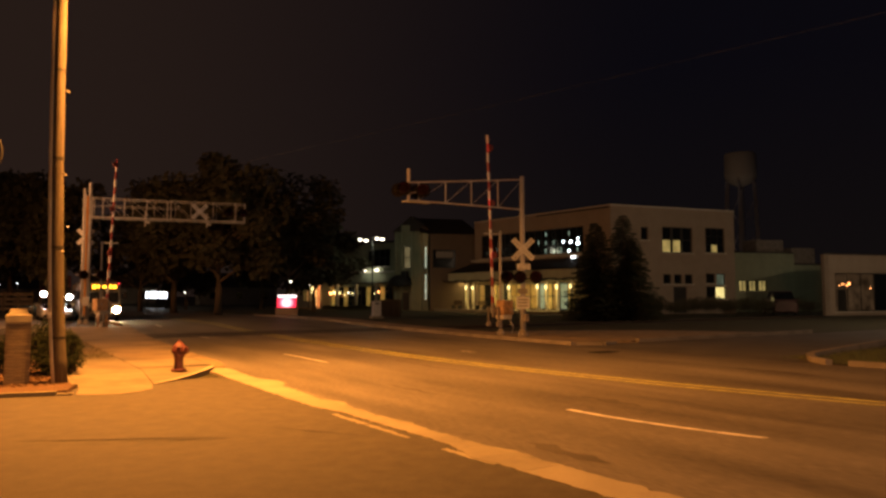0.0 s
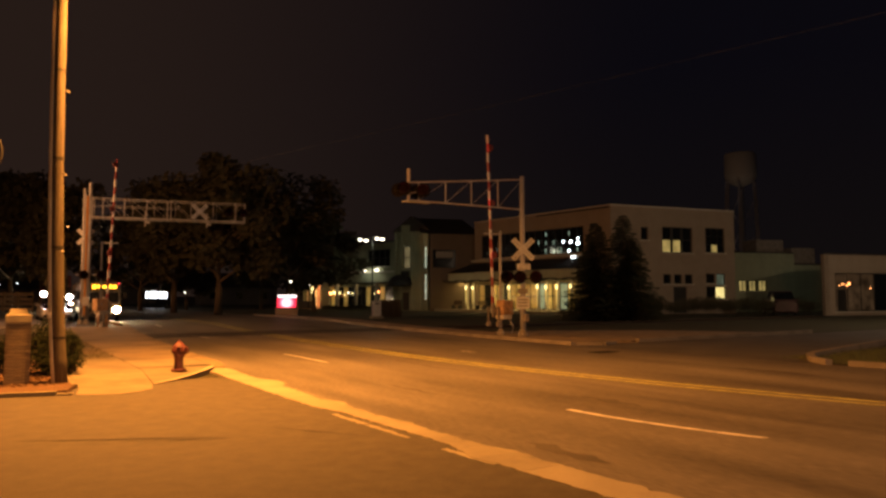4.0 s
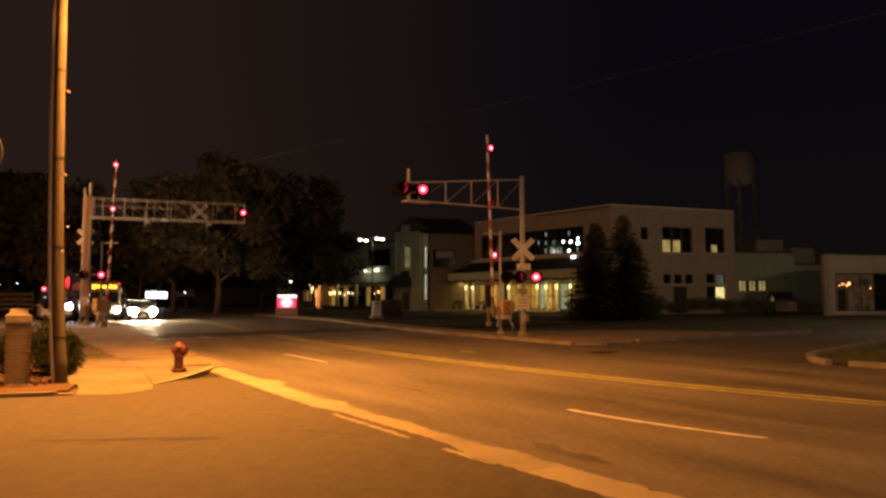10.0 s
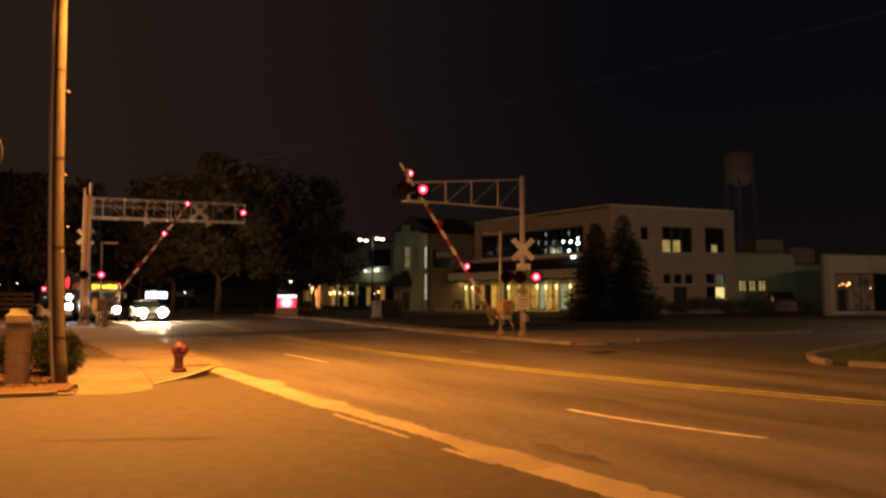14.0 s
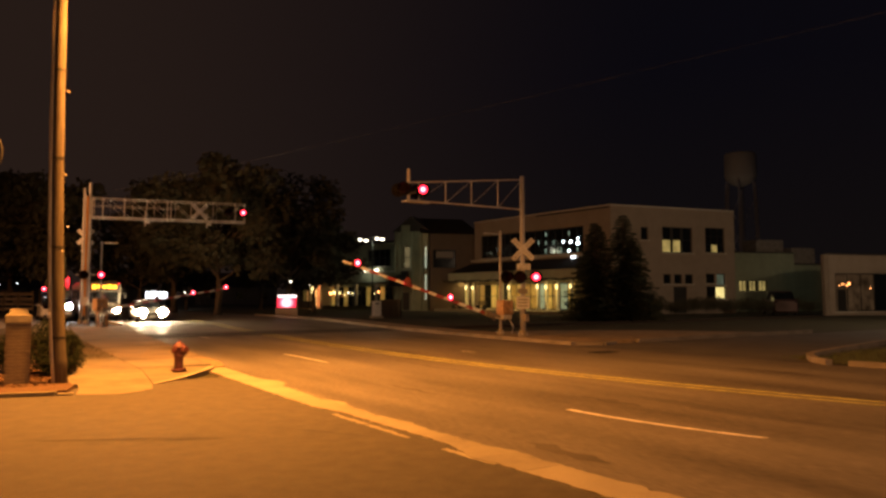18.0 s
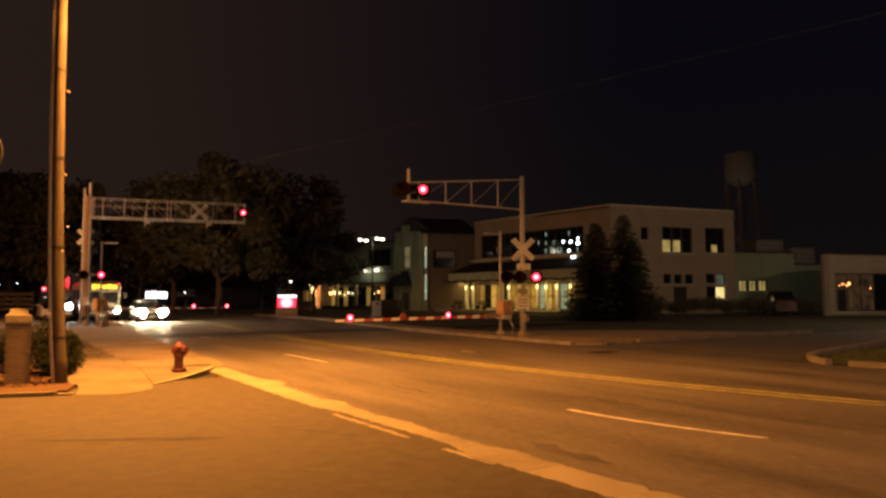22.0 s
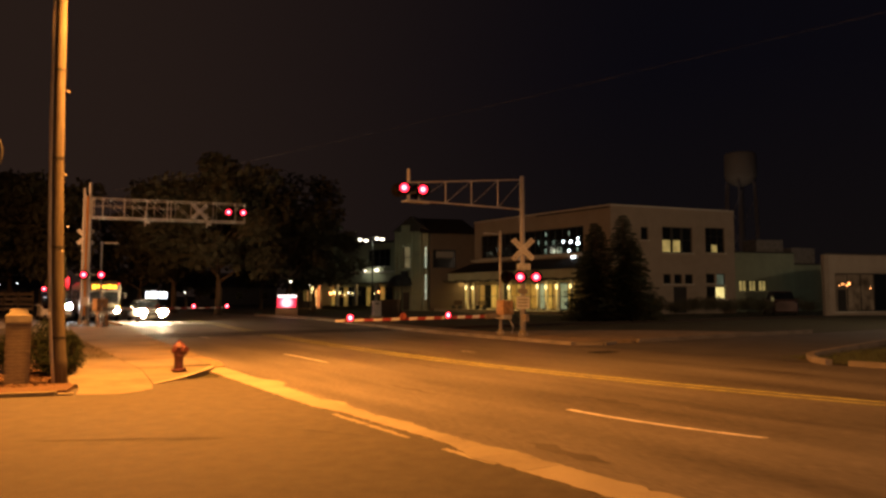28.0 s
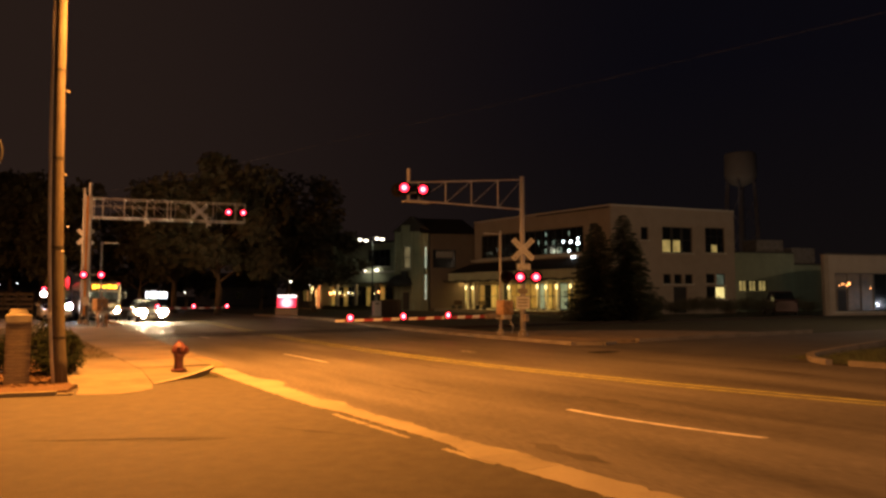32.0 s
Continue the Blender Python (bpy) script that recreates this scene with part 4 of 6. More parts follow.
def gate(base, rz, arm_len, pivot_z, lights, sgn, post_h, label):
    """A crossing gate: post, drive box, counterweights and the arm, which turns on its pivot."""
    t = thing("crossing_gate", Matrix.Translation(base) @ Matrix.Rotation(rz, 4, "Z"), label, "crossing gate", "crossing gates")
    footing(t, 0, 0, 0.12, 0.24)
    part("post", tube(B(), (-0.0, 0, 0.1), (-0.0, 0, post_h), 0.065, 0.055, 12), GALV, t, smooth=True)
    part("post_cap", lathe(B(), [(0.07, 0), (0.07, 0.05), (0.02, 0.08)], Matrix.Translation((0, 0, post_h)), 12), GALV, t)
    drive = part("drive_box", box(B(), (-0.2, sgn * 0.05, pivot_z + (0.36 if sgn > 0 else 0.22)), (0.62, 0.46, 0.62), bevel=0.06), GATE_PAINT, t, "weathered tan steel gate drive box")
    part("drive_cover", box(B(), (-0.12, sgn * 0.06, pivot_z + (0.36 if sgn > 0 else 0.22) - 0.4), (0.5, 0.5, 0.18), bevel=0.03), ALU, drive, "pale metal cover under the drive box")
    part("door_latch", box(B(), (-0.28, sgn * 0.31, pivot_z + 0.25), (0.05, 0.03, 0.12), bevel=0.008), GALV, drive)
    part("cable_conduit", pipe(B(), [(-0.3, sgn * 0.2, pivot_z - 0.1), (-0.5, sgn * 0.25, pivot_z - 0.45), (-0.45, sgn * 0.2, 0.05)], 0.03, 8), GALV, t, smooth=True)
    if sgn < 0:
        for k in (-1, 1):
            part("base_leg", box(B(), (-0.1 + 0.24 * k, -0.1, (pivot_z - 0.2) / 2 + 0.02), (0.09, 0.12, pivot_z - 0.1), bevel=0.015), GATE_PAINT, t)
    if sgn > 0:
        part("top_arm", tube(B(), (-0.05, 0, post_h - 0.08), (0.95, 0, post_h - 0.08), 0.028, seg=8), GALV, t, "short steel arm at the head of the post")
    arm = part("gate_arm", B(), ARM, t, "red and white striped gate arm", at=pose(*PIVOT[sgn], pivot_z, 0, -87.6, 0))
    bm = B()
    ends = [[bm.verts.new((x, sy * 0.025, sz * hgt / 2)) for sy, sz in ((-1, -1), (1, -1), (1, 1), (-1, 1))] for x, hgt in ((0.5, 0.13), (arm_len * 0.5, 0.105), (arm_len, 0.075))]
    for p, q in zip(ends, ends[1:]):
        for i in range(4):
            bm.faces.new((p[i], p[(i + 1) % 4], q[(i + 1) % 4], q[i]))
    bm.faces.new(ends[0][::-1]), bm.faces.new(ends[-1])
    bmesh.ops.recalc_face_normals(bm, faces=bm.faces)
    bm.to_mesh(arm.data)
    bm.free()
    part("arm_bracket", box(box(B(), (0.25, 0, 0), (0.6, 0.08, 0.14), bevel=0.02), (0.3, sgn * 0.01, 0), (0.36, 0.12, 0.22), bevel=0.04), RUSTY, arm)
    for k in (-1, 1):
        cw = B()
        box(cw, (0.02, 0.3 * k, 0), (0.76, 0.04, 0.1), bevel=0.01)
        box(cw, (-0.33, 0.3 * k, 0), (0.2, 0.09, 0.24), bevel=0.02)
        part("counterweight", cw, RUSTY, arm, "steel counterweight")
    for frac, beat in lights:
        x = arm_len * frac
        part("lamp_bracket", box(B(), (x, sgn * 0.03, 0.06), (0.06, 0.06, 0.1), bevel=0.01), BLACK, arm)
        cup = lathe(B(), [(0.139, -0.012), (0.141, 0.03), (0.145, 0.03), (0.145, -0.02)], Matrix.Translation((x, sgn * 0.07, 0.1)) @ Matrix.Rotation(radians(90 * sgn), 4, "X"), 20)
        part("lamp_cup", cup, RED_BODY, arm)
        ln = part("arm_lamp", TIP_LENS, None, arm, "round red gate-arm lamp", at=pose(x, sgn * 0.07, 0.1, 0, 0, 0))
        BULBS.append((ln, (x, sgn * 0.07, 0.1), beat, 0 if sgn < 0 else 180))
    return arm


def cantilever_left():
    base = Vector((-20.06, 39.43, 0.1))
    v = Vector((8.06, 2.9))
    rz = heading(v)
    t = thing("cantilever_signal", Matrix.Translation(base) @ Matrix.Rotation(rz, 4, "Z"), "galvanised box-truss cantilever signal bridge over the road", "crossing signal", "crossing signals")
    for x, y, h, r in ((-0.37, 0.1, 7.65, 0.07), (-0.05, 0.0, 7.95, 0.11)):
        footing(t, x, y, 0.16, 0.26)
        part("mast", tube(B(), (x, y, 0.1), (x, y, h), r, r * 0.85, 14), GALV, t, smooth=True)
        part("mast_cap", lathe(B(), [(r, 0), (r, 0.06), (0.03, 0.12)], Matrix.Translation((x, y, h)), 12), GALV, t)
    L = 8.45
    lo, hi = 6.05, 7.17
    front, rear = (0.1, 0.63, 1.75, 2.94, 4.05, 4.24, 5.35, 6.59, 7.85, L - 0.03), (0.1, 0.93, 2.13, 3.3, 4.46, 5.62, 6.8, 7.95, L - 0.03)
    for y, xs, wd in ((-0.35, front, 0.045), (0.45, rear, 0.022)):
        for z in (lo, hi):
            part("chord", box(B(), (L / 2, y, z), (L, 0.045, 0.055 if z == lo else 0.034)), GALV, t)
        for x in xs:
            part("vertical", box(B(), (x, y, (lo + hi) / 2), (wd, wd, hi - lo)), GALV, t)
        for a, c in zip(xs[1:], xs[2:]):
            if c - a > 0.5:
                part("diagonal", tube(B(), (a, y, hi), (c, y, lo), 0.009, seg=6), GALV, t)
        part("mid_rail", box(B(), (L * 0.28, y, 6.75), (L * 0.54, 0.022, 0.022)), GALV, t)
    xs = front
    for z in (lo, hi):
        for x in xs:
            part("cross_tie", box(B(), (x, 0.05, z), (0.035, 0.8, 0.035)), GALV, t)
    part("walk_grating", box(B(), (L / 2, 0.05, lo + 0.06), (L, 0.7, 0.03)), GALV, t)
    for f in (0.34, 0.74):
        hg = part("hanger", tube(B(), (f * L, -0.38, lo + 0.5), (f * L, -0.38, 5.66), 0.032, seg=8), GALV, t)
        part("hanger_hook", box(B(), (f * L + 0.14, -0.38, 5.86), (0.22, 0.05, 0.12), bevel=0.02), GALV, hg)
    face = Matrix.Rotation(-rz + radians(26), 4, "Z")
    crossbuck(t, Matrix.Translation((0.69 * L, -0.5, 6.58)) @ face)
    for f, beat in ((0.88, "A"), (0.98, "B")):
        lamp_head(t, Matrix.Translation((f * L, -0.55, 6.6)) @ face, beat)
    for f in (0.42, 0.5):
        lamp_head(t, Matrix.Translation((f * L, 0.6, 6.65)) @ face @ Matrix.Rotation(math.pi, 4, "Z"), None)
    crossbuck(t, Matrix.Translation((-0.28, 0.3, 4.98)) @ face, SIGN_WHITE)
    part("cable_riser", box(B(), (-0.2, -0.04, 3.9), (0.15, 0.08, 6.8), bevel=0.02), RISER, t, "tan upright cable riser between the masts")
    part("crossarm", tube(B(), face @ Vector((-0.7, -0.25, 2.8)), face @ Vector((0.8, -0.25, 2.8)), 0.03, seg=8), GALV, t)
    for x, beat in ((-0.27, "A"), (0.62, "B")):
        lamp_head(t, Matrix.Translation(face @ Vector((x, -0.3, 2.8))) @ face, beat)
    part("junction_box", box(B(), (-0.1, -0.25, 1.3), (0.35, 0.25, 0.5), bevel=0.02), ALU, t)
    part("ladder_rail", tube(B(), (-0.25, -0.15, 0.4), (-0.25, -0.15, 7.4), 0.02, seg=6), GALV, t)


cantilever_right()
cantilever_left()
RIGHT_ARM = gate(Vector((2.42, 29.33, 0.1)), heading((-0.77, -0.64)), 7.65, 0.78, ((0.928, "on"), (0.622, "A"), (0.335, "B")), 1, 4.3, "crossing gate with a red and white arm beside the road")
LEFT_ARM = gate(Vector((-17.8, 36.57, 0.1)), radians(56), 8.0, 0.94, ((0.956, "on"), (0.659, "B"), (0.365, "A")), -1, 1.5, "crossing gate with a red and white arm, far lanes")

g = thing("relay_post", Matrix.Translation((-19.62, 39.9, 0.1)), "thin grey steel post with a short arm", "post")
part("post", tube(B(), (0, 0, 0), (0, 0, 4.75), 0.05, seg=10), GALV, g)
part("arm", tube(B(), (-0.1, 0, 4.65), (0.9, 0.1, 4.65), 0.03, seg=8), GALV, g)
g = thing("path_signal", Matrix.Translation((-30.6, 55, 0)), "crossing signal post beside the far footway", "crossing signal", "crossing signals")
part("mast", tube(B(), (0, 0, 0), (0, 0, 4.0), 0.06, seg=10), GALV, g)
part("bracket", tube(B(), (0, 0, 2.25), (-0.85, 0, 2.25), 0.025, seg=8), GALV, g)
lamp_head(g, Matrix.Translation((-0.85, -0.1, 2.25)) @ Matrix.Rotation(radians(29), 4, "Z"), "late")
part("bracket", tube(B(), (0, 0, 2.7), (0.95, 0, 2.7), 0.025, seg=8), GALV, g)
PANEL_AT = (0.95, -0.12, 2.7)
case = part("sign_case", box(B(), (0.95, 0.02, 2.7), (0.5, 0.1, 1.16), bevel=0.02), SIGNAL_BLACK, g, "narrow upright black sign case")
bm = B()
box(bm, (0, -0.008, 0), (0.34, 0.012, 0.95), bevel=0.002)
box(bm, (0, 0.008, 0), (0.4, 0.012, 1.0), bevel=0.002)
for f in bm.faces:
    f.material_index = 1 if f.calc_center_median().y > 0.0 else 0
BLANK_OUT = part("warning_panel", bm, [TAIL_LIT, SIGNAL_BLACK], g, "upright red lit warning panel", at=pose(*PANEL_AT, 0, 0, 180))
BULBS.append((BLANK_OUT, PANEL_AT, "late", 0))

# ---- vehicles ----


def loft(bm, stations, seg_pts):
    """Skin through cross-sections; each station is (y, list of (x, z) half outline from keel to crown)."""
    rows = []
    for y, half in stations:
        ring = [(x, z) for x, z in half] + [(-x, z) for x, z in reversed(half)]
        rows.append([bm.verts.new((x, y, z)) for x, z in ring])
    k = len(rows[0])
    for r0, r1 in zip(rows, rows[1:]):
        for i in range(k):
            bm.faces.new((r0[i], r0[(i + 1) % k], r1[(i + 1) % k], r1[i]))
    bm.faces.new(rows[0][::-1])
    bm.faces.new(rows[-1])
    return bm


def wheel(parent, x, y, r):
    m = Matrix.Translation((x, y, r)) @ Matrix.Rotation(radians(90), 4, "Y")
    w = part("wheel", lathe(B(), [(r * 0.62, -0.1), (r * 0.93, -0.105), (r, -0.08), (r, 0.08), (r * 0.93, 0.105), (r * 0.62, 0.1)], m, 24), TYRE, parent)
    part("rim", lathe(B(), [(r * 0.6, -0.108), (r * 0.56, -0.09), (r * 0.12, -0.1), (r * 0.12, 0.1), (r * 0.56, 0.09), (r * 0.6, 0.108)], m, 16), RIM, w)


def car(m, paint, lens, label, h=1.45, length=4.6, w=0.9, lamp_z=0.66, lit_tail=False, lens_size=(0.21, 0.06, 0.13), category="car", glare_lamps=False):
    """A car whose nose points to -Y."""
    t = thing("car", m, label, category)
    f, r = -length / 2, length / 2
    belt = h * 0.63

    def sec(y, hw, z0, z1):
        return (y, [(hw * 0.86, z0), (hw, z0 + 0.12), (hw * 1.0, (z0 + z1) / 2), (hw * 0.97, z1 - 0.06), (hw * 0.88, z1)])

    part("body", loft(B(), [sec(f, w * 0.82, 0.34, belt * 0.62), sec(f + 0.12, w * 0.93, 0.22, belt * 0.80), sec(f + 0.6, w, 0.2, belt * 0.93), sec(f + 1.35, w, 0.2, belt), sec(0, w, 0.2, belt * 1.02), sec(r - 0.8, w, 0.2, belt * 1.04), sec(r - 0.12, w * 0.95, 0.25, belt * 1.02), sec(r, w * 0.85, 0.36, belt * 0.9)], 5), paint, t, smooth=False)
    cab = lambda y, hw, z0, z1: (y, [(hw, z0), (hw * 0.95, (z0 + z1) / 2), (hw * 0.84, z1)])
    part("cabin_glass", loft(B(), [cab(f + 1.25, w * 0.86, belt - 0.06, belt + 0.03), cab(f + 1.95, w * 0.88, belt - 0.06, h - 0.05), cab(r - 1.2, w * 0.88, belt - 0.06, h - 0.04), cab(r - 0.45, w * 0.84, belt - 0.06, belt + 0.06)], 3), NIGHT_GLASS, t)
    part("roof", loft(B(), [(f + 1.9, [(w * 0.74, h - 0.06), (w * 0.70, h - 0.01)]), (f + 2.3, [(w * 0.76, h - 0.05), (w * 0.7, h)]), (r - 1.25, [(w * 0.75, h - 0.05), (w * 0.7, h - 0.01)]), (r - 1.05, [(w * 0.72, h - 0.09), (w * 0.68, h - 0.06)])], 2), paint, t)
    for sx in (-1, 1):
        for y in (f + 0.85, r - 0.85):
            wheel(t, sx * (w - 0.1), y, 0.33)
        bm = B()
        bmesh.ops.create_uvsphere(bm, u_segments=12, v_segments=8, radius=1, matrix=Matrix.Translation((sx * w * 0.70, f + 0.06, lamp_z)) @ Matrix.Diagonal((*lens_size, 1)))
        part("headlight", bm, lens, t, "" if lens is LENS_DARK else "lit headlight", smooth=True)
        part("tail_lamp", box(B(), (sx * w * 0.76, r - 0.02, belt * 0.86), (0.22, 0.08, 0.14), bevel=0.02), TAIL_LIT if lit_tail else LENS_DARK, t)
        part("mirror", box(B(), (sx * (w + 0.09), f + 1.6, belt + 0.07), (0.2, 0.1, 0.13), bevel=0.03), paint, t)
    part("grille", box(B(), (0, f + 0.0, 0.5), (w * 0.9, 0.06, 0.16), bevel=0.01), BLACK, t)
    # Low lit lamps added to widen the headlights' glare.
    if glare_lamps:
        for sx in (-1, 1):
            part("fog_lamp", lathe(B(), [(0.10, 0), (0.10, 0.03), (0.05, 0.05)], Matrix.Translation((sx * w * 0.62, f - 0.02, 0.38)) @ Matrix.Rotation(radians(90), 4, "X"), 12), lens, t, "added low lamp that fills out the headlight glare")
    part("bumper", box(B(), (0, f + 0.02, 0.34), (w * 1.7, 0.16, 0.14), bevel=0.04), BLACK, t)
    pl = part("plate", box(B(), (0, f - 0.07, 0.36), (0.31, 0.015, 0.15)), PLATE, t)
    part("plate_bar", box(B(), (0, f - 0.08, 0.36), (0.24, 0.006, 0.06)), SIGN_MARK, pl)
    return t


TOWARDS = Matrix.Rotation(heading(-ALONG) + math.pi / 2, 4, "Z")   # nose towards the viewer along the road


def bus():
    fx = Vector((-22.75, 46.6, 0))
    t = thing("shuttle_bus", Matrix.Translation(fx) @ TOWARDS, "cream shuttle bus with an amber sign waiting at the crossing", "bus")
    b = B()
    box(b, (0, 3.9, 1.5), (2.3, 7.4, 2.1), bevel=0.12)
    part("body", b, BUS_PAINT, t)
    b = B()
    box(b, (0, 0.35, 0.85), (2.1, 1.0, 0.85), bevel=0.12)
    part("nose", b, BUS_PAINT, t)
    part("roof_pod", box(B(), (0, 3.9, 2.6), (1.9, 6.6, 0.16), bevel=0.05), BUS_PAINT, t)
    ws = part("windscreen", box(B(), (0, 0.18, 1.62), (1.95, 0.06, 0.72), bevel=0.02), NIGHT_GLASS, t)
    part("pillar", box(B(), (0, 0.14, 1.62), (0.06, 0.03, 0.72)), BUS_PAINT, ws)
    sg = part("sign_box", box(B(), (0.1, 0.13, 2.32), (1.75, 0.14, 0.4), bevel=0.02), BLACK, t)
    for i in range(5):
        part("sign_segment", box(B(), (-0.52 + 0.31 * i, 0.05, 2.32 + 0.02 * (i % 2)), (0.25, 0.02, 0.26 - 0.04 * (i % 3)), bevel=0.004), AMBER_LIT, sg, "amber lit sign segment")
    for sx in (-1, 1):
        bm = B()
        bmesh.ops.create_uvsphere(bm, u_segments=12, v_segments=8, radius=1, matrix=Matrix.Translation((sx * 0.86, -0.16, 0.78)) @ Matrix.Diagonal((0.2, 0.07, 0.17, 1)))
        part("headlight", bm, HEADLIGHT if sx > 0 else LENS_DARK, t, "lit headlight" if sx > 0 else "unlit headlight", smooth=True)
        part("turn_lamp", box(B(), (sx * 0.98, -0.12, 0.98), (0.14, 0.06, 0.1), bevel=0.01), AMBER_LIT if sx > 0 else LENS_DARK, t)
        part("marker_lamp", box(B(), (sx * 1.0, 0.16, 2.55), (0.12, 0.05, 0.06), bevel=0.01), TAIL_LIT, t)
        mr = part("mirror", box(B(), (sx * 1.38, 0.1, 1.75), (0.2, 0.12, 0.4), bevel=0.03), BLACK, t)
        part("mirror_arm", tube(B(), (sx * 1.1, 0.25, 1.9), (sx * 1.38, 0.1, 1.9), 0.02, seg=6), BLACK, mr)
        for y in (1.0, 5.6):
            wheel(t, sx * 1.02, y, 0.4)
        for i in range(5):
            part("side_window", box(B(), (sx * 1.15, 1.6 + 1.15 * i, 1.75), (0.03, 0.95, 0.7), bevel=0.01), NIGHT_GLASS, t)
    part("bumper", box(B(), (0, -0.22, 0.46), (2.2, 0.2, 0.24), bevel=0.05), BLACK, t)
    part("grille", box(B(), (0, -0.17, 0.82), (0.9, 0.05, 0.35), bevel=0.02), BLACK, t)
    pl = part("plate", box(B(), (0, -0.33, 0.46), (0.31, 0.015, 0.15)), PLATE, t)
    part("plate_bar", box(B(), (0, -0.34, 0.46), (0.24, 0.006, 0.06)), SIGN_MARK, pl)


bus()
# Lenses drawn oversize and low lamps added to stand in for headlight bloom.
CAR_LANE = car(Matrix(), CAR_SILVER, HEADLIGHT_FULL, "silver car stopping at the crossing with dazzling headlights", lens_size=(0.3, 0.08, 0.21), glare_lamps=True)
CAR_TRUCK = car(Matrix(), CAR_WHITE, LENS_DARK, "parked white pickup with switched work lamps on its roof", 1.62, 5.2, 0.98, 0.98, lens_size=(0.2, 0.07, 0.15), category="pickup truck")
WORK_LENS = lens_mesh(0.19, WORK_LAMP)
HEAD_LENS = lens_mesh(0.2, HEADLIGHT_COOL)
part("lamp_bar", box(B(), (0, -0.98, 1.72), (1.9, 0.06, 0.06), bevel=0.01), BLACK, CAR_TRUCK)
for sx in (-0.6, 0.6):
    part("bar_foot", tube(B(), (sx, -0.98, 1.72), (sx, -0.5, 1.55), 0.02, seg=6), BLACK, CAR_TRUCK)
for x, y, z, mesh, beat in ((0.8, -1.06, 1.66, WORK_LENS, "work"), (-0.75, -1.06, 1.84, WORK_LENS, "spare"), (0.69, -2.66, 0.98, HEAD_LENS, "head")):
    cup = lathe(B(), [(0.202, 0.02), (0.205, -0.05), (0.215, -0.05), (0.215, 0.03)], Matrix.Translation((x, y, z)) @ Matrix.Rotation(radians(-90), 4, "X"), 20)
    part("lamp_cup", cup, SIGNAL_BLACK, CAR_TRUCK)
    ln = part("lamp_lens", mesh, None, CAR_TRUCK, "bright switched lamp", at=pose(x, y, z, 0, 0, 180))
    BULBS.append((ln, (x, y, z), beat, 0))
# Stays out of view; added so its headlights glint in the shop glass.
CAR_SIDE = car(Matrix(), CAR_DARK, HEADLIGHT_COOL, "unseen dark car in the side street, added for headlight glints", 1.5, 4.5, 0.9, 0.7)
car(Matrix.Translation((30.6, 63.5, 0.0)) @ Matrix.Rotation(radians(168), 4, "Z"), CAR_BROWN, LENS_DARK, "parked maroon suv seen from behind, lamps off", 2.15, 4.8, 1.05, 0.8, category="suv")

# ---- buildings across the street ----


def wall_frame(p0, p1):
    """Wall axes: X along the wall, -Y out of it, origin at the foot of its near-left end."""
    d = Vector((p1[0] - p0[0], p1[1] - p0[1], 0))
    return Matrix.Translation((p0[0], p0[1], 0)) @ Matrix.Rotation(math.atan2(d.y, d.x), 4, "Z"), d.length


def wall(parent, fr, length, z0, z1, openings, mt, thick=0.35, name="wall", label=""):
    """A thick wall with openings cut right through: pieces between the openings."""
    xs = sorted({0.0, length, *[v for o in openings for v in o[:2]]})
    zs = sorted({z0, z1, *[v for o in openings for v in o[2:4]]})
    bm = B()
    for a, c in zip(zs, zs[1:]):
        run = None
        for x0, x1 in list(zip(xs, xs[1:])) + [(length, length)]:
            hole = x0 == x1 or any(o[0] < (x0 + x1) / 2 < o[1] and o[2] < (a + c) / 2 < o[3] for o in openings)
            if hole:
                if run is not None:
                    box(bm, ((run + x0) / 2, thick / 2, (a + c) / 2), (x0 - run, thick, c - a))
                run = None
            elif run is None:
                run = x0
    ob = part(name, bm, mt, parent, label, at=fr)
    return ob


def window(parent, fr, o, nx, nz, panes=None, lit=(), lit_mt=None, frame_mt=None, sill=True, name="window", bar=0.055):
    """A framed window in an opening: frame bars, a sill and one pane a light; the panes named in lit show a lit blind."""
    a, c, z0, z1 = o
    bm = B()
    fw = 0.07
    for x in (a + fw / 2, c - fw / 2):
        box(bm, (x, 0.16, (z0 + z1) / 2), (fw, 0.1, z1 - z0))
    for z in (z0 + fw / 2, z1 - fw / 2):
        box(bm, ((a + c) / 2, 0.16, z), (c - a - 2 * fw, 0.1, fw))
    w = part(name, bm, frame_mt or FRAME_DARK, parent, at=fr)
    dx, dz = (c - a) / nx, (z1 - z0) / nz
    for i in range(1, nx):
        part("mullion", box(B(), (a + dx * i, 0.16, (z0 + z1) / 2), (bar, 0.085, z1 - z0 - 2 * fw)), frame_mt or FRAME_DARK, w)
    for j in range(1, nz):
        part("transom", box(B(), ((a + c) / 2, 0.16, z0 + dz * j), (c - a - 2 * fw, 0.08, 0.05)), frame_mt or FRAME_DARK, w)
    for i in range(nx):
        for j in range(nz):
            mt = (lit_mt if (i, j) in lit else None) or panes or NIGHT_GLASS
            part("pane", box(B(), (a + dx * (i + 0.5), 0.19, z0 + dz * (j + 0.5)), (dx - min(bar, 0.3) * 0.6, 0.012, dz - 0.03)), mt, w, "lit pane" if (i, j) in lit else "")
    if sill:
        part("sill", box(B(), ((a + c) / 2, -0.03, z0 - 0.05), (c - a + 0.2, 0.2, 0.08), bevel=0.01), TRIM, w)
    return w


civic = thing("civic_building", Matrix(), "two-storey tan stucco civic building with lit ground-floor arcade", "building")
